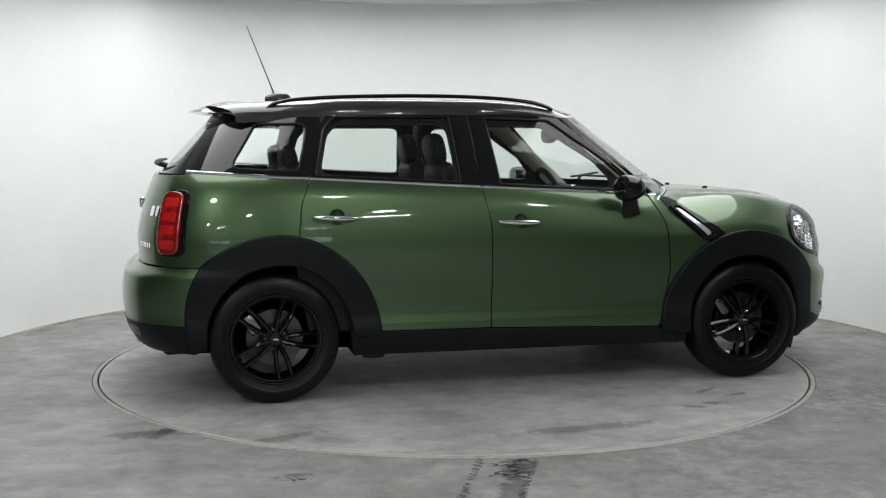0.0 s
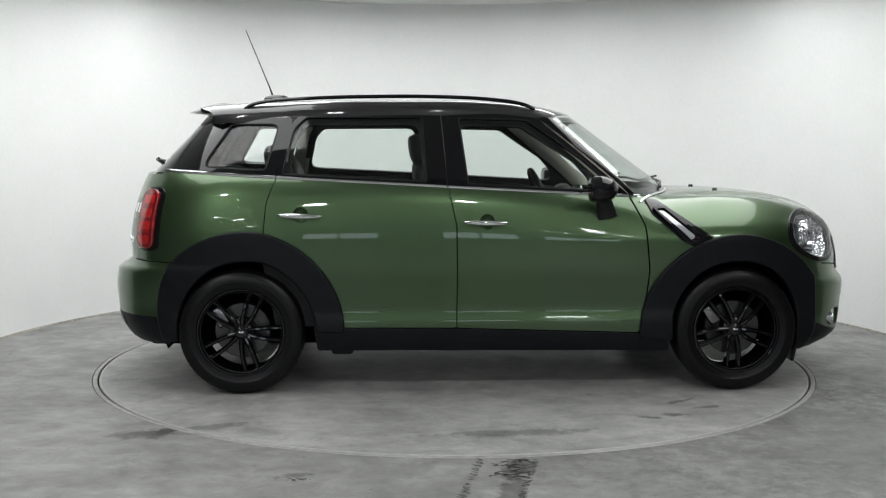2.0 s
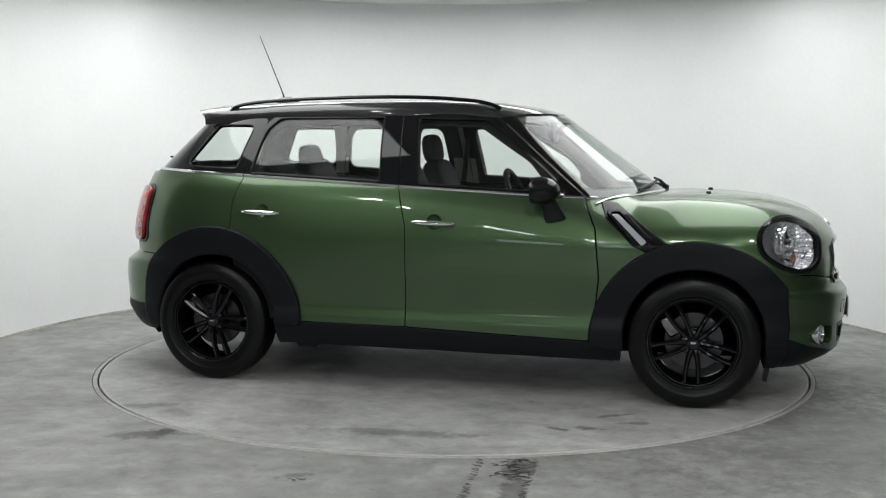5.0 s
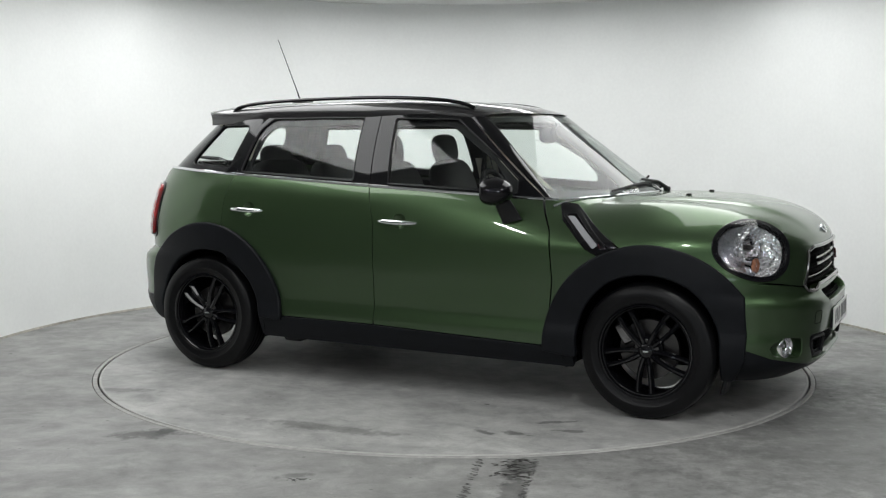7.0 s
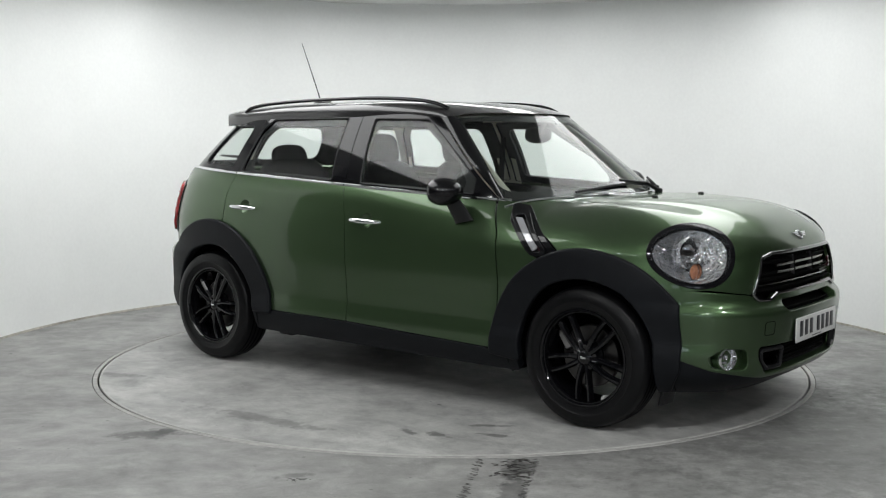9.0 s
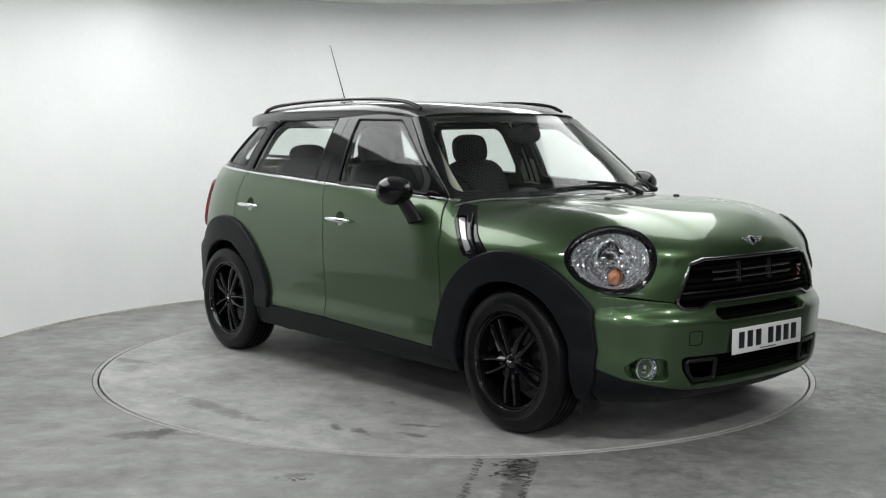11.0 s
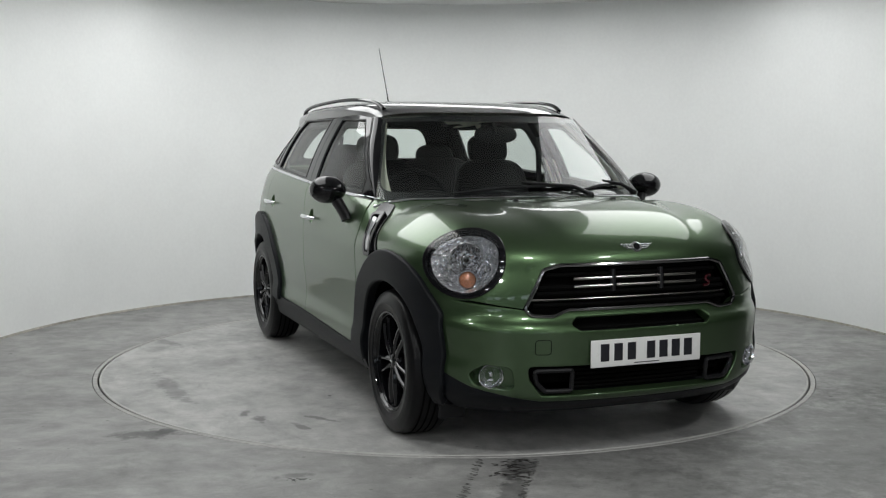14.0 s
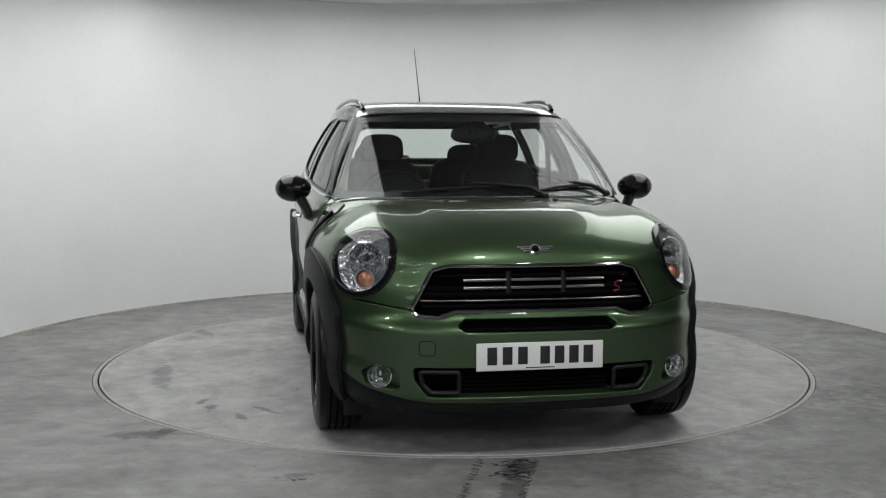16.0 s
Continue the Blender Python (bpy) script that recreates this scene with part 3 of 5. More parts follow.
FW, RW, WZ = 1.2975, -1.2975, 0.318


def cup_hole(cx, cz, r=0.041):
    return [Vector((cx + r * math.cos(a), cz + r * math.sin(a))) for a in (2 * math.pi * k / 28 for k in range(28))]


def car_sides():
    # front fender strip
    out = [(0.745, belt(0.745) - 0.004), (0.812, 0.876, 0.1), (0.835, 0.64, 0.2), (0.815, 0.45, 0.1)] + arc(FW, 0.31, 0.500, 0.500, 170, 105, 10) + [(0.86, 1.02)]
    pair("fender", panel("fender", fillet(out, 0.004), on_side, edge=0.0012), GREEN, CAR, CAR)
    # front door
    out = [(0.733, belt(0.733) - 0.010), (0.803, 0.876, 0.1), (0.826, 0.64, 0.2), (0.806, 0.45, 0.1), (0.78, 0.318, 0.02), (-0.176, 0.348, 0.01), (-0.172, 0.60, 0.2), (-0.176, 0.879, 0.15), (-0.220, belt(-0.22) - 0.010)]
    fr, fl = pair("front_door", panel("front_door", fillet(out, 0.004), on_side, edge=0.0012, holes=[cup_hole(-0.022, 0.899)]), GREEN, CAR, CAR)
    # rear door
    out = [(-0.226, belt(-0.226) - 0.010), (-0.183, 0.879, 0.15), (-0.179, 0.60, 0.2), (-0.183, 0.348, 0.01), (-0.772, 0.352)] + arc(RW, 0.32, 0.52, 0.52, 6, 76, 14) + [(-1.170, 0.86), (-1.158, 0.996, 0.1), (-1.110, belt(-1.11) - 0.010)]
    rr, rl = pair("rear_door", panel("rear_door", fillet(out, 0.004), on_side, edge=0.0012, holes=[cup_hole(-0.985, 0.935)]), GREEN, CAR, CAR)
    # quarter panel
    out = [(-1.116, belt(-1.116) - 0.010), (-1.164, 0.996, 0.1), (-1.176, 0.86)] + arc(RW, 0.32, 0.52, 0.52, 77, 134, 12) + [(-1.665, 0.688), (-1.835, 0.688), (-1.855, 0.90, 0.2), (-1.80, 1.08, 0.1), (-1.715, belt(-1.715) - 0.010)]
    qr, ql = pair("quarter_panel", panel("quarter_panel", fillet(out, 0.004), on_side, edge=0.0012), GREEN, CAR, CAR)
    # sill
    out = [(-0.90, 0.232), (0.94, 0.222), (0.93, 0.312), (0.78, 0.310), (-0.18, 0.340), (-0.775, 0.345), (-0.92, 0.36)]
    pair("sill", panel("sill", fillet(out, 0.012), on_side, off=0.008, thick=0.05), CLAD, CAR, CAR, "dark grey plastic sill cladding")
    # arches
    o = arc(FW, 0.31, 0.505, 0.512, 181, 34, 30) + [(1.728, 0.50), (1.735, 0.42), (1.728, 0.31, 0.02), (1.68, 0.222, 0.02)]
    i = arc(FW, 0.31, 0.355, 0.345, -14, 0, 3) + arc(FW, 0.31, 0.345, 0.392, 5, 60, 10) + arc(FW, 0.31, 0.392, 0.392, 65, 115, 10) + arc(FW, 0.31, 0.392, 0.350, 120, 184, 10)
    pair("wheel_arch", panel("wheel_arch", fillet(o + i, 0), on_side, off=0.024, thick=0.05, edge=0.012), CLAD, CAR, CAR, "dark grey grained plastic wheel arch")
    o = arc(RW, 0.32, 0.525, 0.525, 2, 76.0, 18)
    i = arc(RW, 0.32, 0.400, 0.398, 72.0, 3, 18)
    pair("wheel_arch", panel("wheel_arch", fillet(o + i, 0), on_side, off=0.026, thick=0.05, edge=0.012), CLAD, rr, rl, "dark grey grained plastic wheel arch")
    o = arc(RW, 0.32, 0.525, 0.50, 76.8, 135, 18) + arc(RW, 0.32, 0.49, 0.40, 142, 184, 8)
    i = arc(RW, 0.32, 0.335, 0.345, 186, 160, 6) + arc(RW, 0.32, 0.35, 0.398, 150, 72.8, 16)
    pair("wheel_arch", panel("wheel_arch", fillet(o + i, 0), on_side, off=0.026, thick=0.05, edge=0.012), CLAD, qr, ql, "dark grey grained plastic wheel arch")
    return (fr, fl), (rr, rl), (qr, ql)


def car_front():
    def side_pt(x, z):
        return on_side(x, z)[0]

    def front_pt(y, z):
        lo, hi = 0.0, 88.0
        for _ in range(14):
            mid = (lo + hi) / 2
            if on_front(mid, z)[0].y < y:
                lo = mid
            else:
                hi = mid
        return on_front(hi, z)[0]
    # bonnet, one sheet from the windscreen to the grille
    half = []
    for k in range(13):
        y = 0.765 * k / 12
        x = 1.10 - 0.50 * y * y
        half.append(shoot(body, (x, y, 0.5), (0, 0, 1), 1.0)[0])
    half += [side_pt(0.90, 0.99), side_pt(1.05, 0.89)]
    half += [side_pt(p[0], p[1]) for p in arc(FW, 0.31, 0.500, 0.505, 103, 42, 12)]
    half += [side_pt(1.70, 0.655), front_pt(0.70, 0.668), front_pt(0.60, 0.652), front_pt(0.515, 0.640), front_pt(0.470, 0.725), front_pt(0.425, 0.795), front_pt(0.38, 0.812), front_pt(0.2, 0.818), on_front(0, 0.819)[0]]
    r = [to_map(p) for p in half]
    loop = r + [(-u, v) for u, v in r[-2:0:-1]]
    lamp_c = to_map(LAMP_P)
    hole = lamp_outline(1.0)
    mesh = panel("bonnet", [Vector(p) for p in loop], on_map, holes=[hole, [Vector((-p.x, p.y)) for p in hole]], step=0.014, thick=0.02, edge=0.002)
    bon = part("bonnet", mesh, GREEN, CAR)
    # bumper
    half = [(0, 0.626), (9.5, 0.626), (19.5, 0.630, 1), (22.5, 0.607, 1), (28, 0.607, 1), (31.5, 0.630, 0.3), (39, 0.645), (49, 0.660), (55.2, 0.655)]
    side = [(54.8, 0.60), (53.6, 0.47), (53.2, 0.385), (50.0, 0.358), (43.0, 0.315), (34.0, 0.284), (27, 0.260), (0, 0.252)]
    h = [Vector((p[0] / 60, p[1])) for p in half + side]
    loop = h + [Vector((-p.x, p.y)) for p in h[-2:0:-1]]

    def surf(a, z):
        p, n = on_front(a * 60, z)
        return p, n
    slot = fillet([(-0.345, 0.578), (-0.30, 0.606), (0.30, 0.606), (0.345, 0.578), (0.30, 0.546), (-0.30, 0.546)], 0.02)
    low = fillet([(-0.515, 0.412), (0.515, 0.412), (0.505, 0.35), (0.45, 0.276), (-0.45, 0.276), (-0.505, 0.35)], 0.03)

    def yz(loop):
        return [Vector((math.copysign(math.degrees(math.atan2(abs(p.x), front_pt(abs(p.x), p.y).x - 1.1)), p.x) / 60, p.y)) for p in loop]
    pocket = fillet([(0.565, 0.405), (0.66, 0.415), (0.715, 0.37), (0.69, 0.315), (0.545, 0.300)], 0.035)
    holes = [yz(slot), yz(low), yz(pocket), [Vector((-p.x, p.y)) for p in yz(pocket)]]
    bump = part("bumper", panel("bumper", loop, surf, holes=holes, step=0.02, thick=0.04, edge=0.006), GREEN, CAR, "green front bumper")
    # black chin under the bumper
    h = [Vector((p[0] / 60, p[1])) for p in [(0, 0.246), (27, 0.254), (34, 0.278), (43, 0.309), (50.0, 0.352), (53.2, 0.379), (54.5, 0.36), (54, 0.20), (30, 0.19), (0, 0.19)]]
    loop = h + [Vector((-p.x, p.y)) for p in h[-2:0:-1]]
    part("chin", panel("chin", loop, surf, step=0.03, thick=0.06), CLAD, bump, "dark plastic lower lip")
    return bon, bump, front_pt


LAMP_P = Vector((1.735, 0.688, 0.812))


LAMP_A, LAMP_B, LAMP_T = 0.123, 0.096, radians(38)


def lamp_outline(k, n=40):
    """The egg-shaped outline of the left head lamp on the ball-shaped map, k times its size."""
    c = to_map(LAMP_P)
    pts = []
    for i in range(n):
        a = 2 * math.pi * i / n
        p, q = LAMP_A * k * math.cos(a), LAMP_B * k * math.sin(a)
        q *= 1 - 0.13 * math.cos(a)
        pts.append(Vector((c[0] + p * math.cos(LAMP_T) + q * math.sin(LAMP_T), c[1] - p * math.sin(LAMP_T) + q * math.cos(LAMP_T))))
    return pts


DOORS = car_sides()
BONNET, BUMPER, front_pt = car_front()


def car_glasshouse():
    """Window frames, panes, pillars, roof, screens."""
    out = {}
    # front door window
    frame_o = [(0.735, belt(0.735) + 0.004), (-0.222, belt(-0.222) + 0.004), (-0.252, 1.461), (0.05, 1.459), (0.265, 1.438, 0.03)]
    pane = [(0.60, belt(0.6) + 0.016, 0.01), (-0.118, belt(-0.118) + 0.016, 0.01), (-0.160, 1.438, 0.015), (0.205, 1.430, 0.03), (0.50, 1.215, 0.1), (0.60, 1.125, 0.02)]
    rear_o = [(-0.229, belt(-0.229) + 0.004), (-1.112, belt(-1.112) + 0.004), (-1.060, 1.385, 0.1), (-0.99, 1.459, 0.05), (-0.259, 1.463)]
    rear_p = [(-0.334, belt(-0.334) + 0.016, 0.01), (-1.082, belt(-1.082) + 0.016, 0.012), (-1.030, 1.375, 0.1), (-0.965, 1.441, 0.05), (-0.356, 1.444, 0.012)]
    q_o = [(-1.119, belt(-1.119) + 0.004), (-1.640, belt(-1.64) + 0.004), (-1.455, 1.433, 0.02), (-1.035, 1.440, 0.02)]
    q_p = [(-1.170, belt(-1.17) + 0.03, 0.03), (-1.505, belt(-1.505) + 0.03, 0.03), (-1.365, 1.405, 0.04), (-1.105, 1.405, 0.04)]
    for k, (o, p, name, par) in enumerate(((frame_o, pane, "window_frame", DOORS[0]), (rear_o, rear_p, "window_frame", DOORS[1]), (q_o, q_p, "quarter_window_frame", DOORS[2]))):
        po = fillet(p, 0.02)
        pair(name, panel(name, fillet(o, 0.004), on_glass, holes=[po], step=0.03, thick=0.02, edge=0.003), BLACK, *par, "gloss black window frame")
        pair("window_glass", panel("window_glass", po, on_glass, step=0.05, thick=0.004, off=-0.007, edge=0.0), GLASS, *par, "clear window glass")
        # rubber seal round the pane
        seal = [on_glass(q.x, q.y) for q in dense(po, 0.03)]
        pts = [p_ + n_ * -0.002 for p_, n_ in seal]
        bm = tube(pts + pts[:1], 0.005, 6, caps=False)
        me = bpy.data.meshes.new("seal")
        bm.to_mesh(me)
        bm.free()
        me.shade_smooth()
        pair("seal", me, TRIM, *par)
    # dark inner frames with rounded openings
    inner = (([(0.70, belt(0.70) - 0.01), (-0.20, belt(-0.2) - 0.01), (-0.235, 1.452), (0.05, 1.450), (0.245, 1.430)],
              [(0.53, belt(0.53) + 0.030, 0.03), (-0.122, belt(-0.122) + 0.030, 0.03), (-0.160, 1.418, 0.05), (0.175, 1.412, 0.06), (0.45, 1.225, 0.1), (0.53, 1.13, 0.04)], DOORS[0]),
             ([(-0.25, belt(-0.25) - 0.01), (-1.10, belt(-1.1) - 0.01), (-1.05, 1.38, 0.1), (-0.985, 1.450, 0.05), (-0.275, 1.452)],
              [(-0.345, belt(-0.345) + 0.030, 0.03), (-1.058, belt(-1.058) + 0.030, 0.05), (-1.010, 1.36, 0.1), (-0.955, 1.420, 0.06), (-0.372, 1.422, 0.06)], DOORS[1]))
    for o, h, par in inner:
        pair("inner_window_frame", panel("inner_window_frame", fillet(o, 0.01), on_glass, holes=[fillet(h, 0.03)], step=0.04, thick=0.016, off=-0.032), DASH, *par, "dark inner window frame")
    # windscreen pillars
    def pillar(u, v):
        z = 1.035 + 0.405 * v
        xd = 0.742 - (0.742 - 0.268) * v ** 1.06
        a = Vector((xd, glass_y(min(xd, 0.74), z), z))
        ys = 0.745 - 0.173 * v
        b = Vector((screen_x(ys, z), ys, z))
        p = a.lerp(b, u)
        bulge = 0.014 * math.sin(math.pi * u)
        return p + Vector((0.45, 0.80, 0.25)) * bulge
    bm = sheet(pillar, 9, 24)
    bmesh.ops.recalc_face_normals(bm, faces=bm.faces)
    if sum((f.normal.y for f in bm.faces)) < 0:
        bmesh.ops.reverse_faces(bm, faces=bm.faces)
    me = bpy.data.meshes.new("windscreen_pillar")
    bm.to_mesh(me)
    bm.free()
    me.shade_smooth()
    pair("windscreen_pillar", me, BLACK, CAR, CAR, "gloss black windscreen pillar")
    # windscreen
    o = [(-0.748, 1.030), (0.748, 1.030), (0.576, 1.442, 0.02), (0.3, 1.456), (-0.3, 1.456), (-0.576, 1.442, 0.02)]
    i = [(-0.722, 1.072, 0.04), (0.722, 1.072, 0.04), (0.563, 1.424, 0.04), (-0.563, 1.424, 0.04)]
    ws = part("windscreen", panel("windscreen", fillet(o, 0.01), on_screen, step=0.05, thick=0.005, edge=0.0), SCREEN, CAR, "clear windscreen glass")
    part("screen_border", panel("screen_border", fillet(o, 0.01), on_screen, holes=[fillet(i, 0.05)], step=0.04, thick=0.0, off=-0.009), TRIM, ws, "black printed glass border")
    # roof
    def roof(u, v, drop=0.0, shrink=0.0):
        c, s = math.cos(math.pi * u), math.sin(math.pi * u)
        y0 = math.copysign(abs(c) ** 0.34, c)
        xr = -1.60 + 0.03 * y0 ** 2 + 0.11 * y0 ** 6
        xc = -1.60 + 2.12 * v
        e = EDGE(xc) + 0.012 - shrink
        y = e * y0
        x = xr + (0.525 - 0.60 * y * y - xr) * v
        zd = DRIP(min(x, 0.34)) - 0.020
        z = zd + (CROWN(xc) - drop - zd) * abs(s) ** 0.56
        return (x, y, z)
    bm = sheet(lambda u, v: roof(u, v), 41, 50)
    bmesh.ops.recalc_face_normals(bm, faces=bm.faces)
    if sum(f.normal.z for f in bm.faces) < 0:
        bmesh.ops.reverse_faces(bm, faces=bm.faces)
    part("roof", bm, ROOF, CAR, "black painted roof")
    bm = sheet(lambda u, v: roof(u, v * 0.97 + 0.01, 0.035, 0.03), 31, 30)
    part("headlining", bm, CREAM, CAR, "cream fabric headlining")
    # spoiler
    def spoil(u, v):
        y = -0.47 + 0.94 * u
        a = 2 * math.pi * v
        chord = 0.108 - 0.045 * (abs(y) / 0.47) ** 4
        t = 0.020 + 0.012 * math.cos(a)
        return (-1.560 + 0.15 * (y / 0.47) ** 2 + chord * math.cos(a) - 0.02, y, 1.494 - 0.018 * (abs(y) / 0.47) ** 3 + t * math.sin(a) + 0.022 * math.cos(a))
    bm = sheet(spoil, 33, 16, closed_v=True)
    bmesh.ops.holes_fill(bm, edges=bm.edges, sides=40)
    bmesh.ops.recalc_face_normals(bm, faces=bm.faces)
    part("roof_spoiler", bm, ROOF, CAR, "black roof-edge spoiler")
    # rails
    for s in (-1, 1):
        pts = [(-1.30, 0.560, 1.490), (-1.25, 0.565, 1.520), (-1.10, 0.568, 1.542), (-0.8, 0.565, 1.557), (-0.4, 0.56, 1.563), (-0.1, 0.553, 1.556), (0.1, 0.545, 1.540), (0.20, 0.538, 1.521), (0.26, 0.532, 1.497)]
        part("roof_rail", tube([(x, s * y, z - 0.009) for x, y, z in smooth_path(pts)], 0.013, 10, 0.8), BLACK, CAR, "black roof rail")
    # rear window
    def surf(a, z):
        return on_rear_glass(a * 60, z)
    o = [(-0.80, 1.148), (0.80, 1.148), (0.86, 1.445, 0.03), (0.72, 1.474, 0.05), (-0.72, 1.474, 0.05), (-0.86, 1.445, 0.03)]
    i = [(-0.56, 1.19, 0.08), (0.56, 1.19, 0.08), (0.58, 1.41, 0.1), (-0.58, 1.41, 0.1)]
    rw = part("rear_window_frame", panel("rear_window_frame", fillet(o, 0.02), surf, holes=[fillet(i, 0.06)], step=0.05, thick=0.01), BLACK, CAR, "black rear window frame")
    part("rear_window_glass", panel("rear_window_glass", fillet(i, 0.06), surf, step=0.06, thick=0.004, off=-0.003, edge=0.0), GLASS, rw)


def smooth_path(pts, n=6):
    """A smooth line through a few points."""
    pts = [Vector(p) for p in pts]
    out = []
    for i in range(len(pts) - 1):
        p0, p1, p2, p3 = pts[max(i - 1, 0)], pts[i], pts[i + 1], pts[min(i + 2, len(pts) - 1)]
        for k in range(n):
            t = k / n
            out.append(0.5 * (2 * p1 + (p2 - p0) * t + (2 * p0 - 5 * p1 + 4 * p2 - p3) * t * t + (3 * p1 - p0 - 3 * p2 + p3) * t ** 3))
    return out + [pts[-1]]


def car_rear():
    def surf(a, z):
        return on_rear(a * 60, z)
    o = [(-0.66, 0.692), (0.66, 0.692), (0.665, 0.90), (0.68, 1.07, 0.04), (0.70, 1.139), (-0.70, 1.139), (-0.68, 1.07, 0.04), (-0.665, 0.90)]
    hatch = part("tailgate", panel("tailgate", fillet(o, 0.01), surf, step=0.03, thick=0.02), GREEN, CAR)
    # bumper
    o = [(-0.83, 0.40), (0.83, 0.40), (0.865, 0.55), (0.86, 0.680), (-0.86, 0.680), (-0.865, 0.55)]
    bm_ = part("rear_bumper", panel("rear_bumper", fillet(o, 0.01), surf, step=0.03, thick=0.03), GREEN, CAR)
    o = [(-0.80, 0.25), (0.80, 0.25), (0.83, 0.395), (-0.83, 0.395)]
    part("lower_bumper", panel("lower_bumper", fillet(o, 0.01), surf, step=0.03, thick=0.05, off=0.002), CLAD, bm_, "dark plastic lower bumper")
    for s in (-1, 1):
        o = [(s * 0.42, 0.325), (s * 0.52, 0.325), (s * 0.52, 0.375), (s * 0.42, 0.375)]
        part("bumper_recess", panel("bumper_recess", fillet(o, 0.012), surf, step=0.02, thick=0.01, off=0.006), BLACK, bm_)
        part("exhaust_tip", tube([(-1.80, s * 0.22, 0.27), (-1.985, s * 0.22, 0.27)], 0.038, 20), CHROME, CAR)
    # lettering bars and badge on the tailgate
    for k in range(7):
        o = [(0.42 + k * 0.02, 0.775), (0.432 + k * 0.02, 0.775), (0.432 + k * 0.02, 0.80), (0.42 + k * 0.02, 0.80)]
        part("badge_bar", panel("badge_bar", [Vector((-p[0], p[1])) for p in o], surf, step=0.02, thick=0.004, off=0.004, edge=0.0005), CHROME, hatch)
    for k in range(2):
        o = [(-0.60 + 0.05 * k, 0.935), (-0.565 + 0.05 * k, 0.935), (-0.565 + 0.05 * k, 0.985), (-0.60 + 0.05 * k, 0.985)]
        part("badge", panel("badge", fillet(o, 0.01), surf, step=0.02, thick=0.004, off=0.004, edge=0.0005), CHROME, hatch)
    part("tailgate_handle", soft_box(-1.945, 0, 0.98, 0.03, 0.13, 0.06, 0.012), CHROME, hatch)
    o = [(-0.64, 0.70), (0.64, 0.70), (0.66, 1.13), (-0.66, 1.13)]
    part("tailgate_trim", panel("tailgate_trim", fillet(o, 0.02), surf, step=0.06, thick=0.0, off=-0.04), DASH, hatch, "dark inner tailgate trim")
    # rear wiper knuckle
    part("rear_wiper", merged(tube([(-1.80, 0.0, 1.175), (-1.862, 0.0, 1.195)], 0.016, 12), tube([(-1.862, 0.0, 1.195), (-1.85, -0.18, 1.21), (-1.81, -0.33, 1.22)], [0.016, 0.01, 0.006], 8)), TRIM, CAR)
    # tail lamps
    for s in (-1, 1):
        shell = [(s * 0.634, 0.755), (s * 0.738, 0.765), (s * 0.733, 1.045), (s * 0.624, 1.055)]
        ring = [(s * 0.622, 0.740), (s * 0.768, 0.748), (s * 0.761, 1.064), (s * 0.612, 1.070)]
        so = fillet(shell, 0.04)
        lamp_ = part("tail_lamp", panel("tail_lamp", so, surf, step=0.018, thick=0.03, off=0.022, edge=0.01), RED, CAR, "red tail lamp with dark surround")
        part("surround", panel("surround", fillet(ring, 0.05), surf, step=0.02, thick=0.02, off=0.006, edge=0.006), BLACK, lamp_, "gloss black lamp surround")
        for k in range(4):
            z0 = 0.780 + k * 0.066 + 0.006 * (k % 2)
            o = [(s * 0.645, z0), (s * 0.722, z0), (s * 0.722, z0 + 0.040), (s * 0.645, z0 + 0.040)]
            part("lens_band", panel("lens_band", fillet(o, 0.012), surf, step=0.02, thick=0.004, off=0.0235, edge=0.002), REDLIT, lamp_, "bright red lens band")


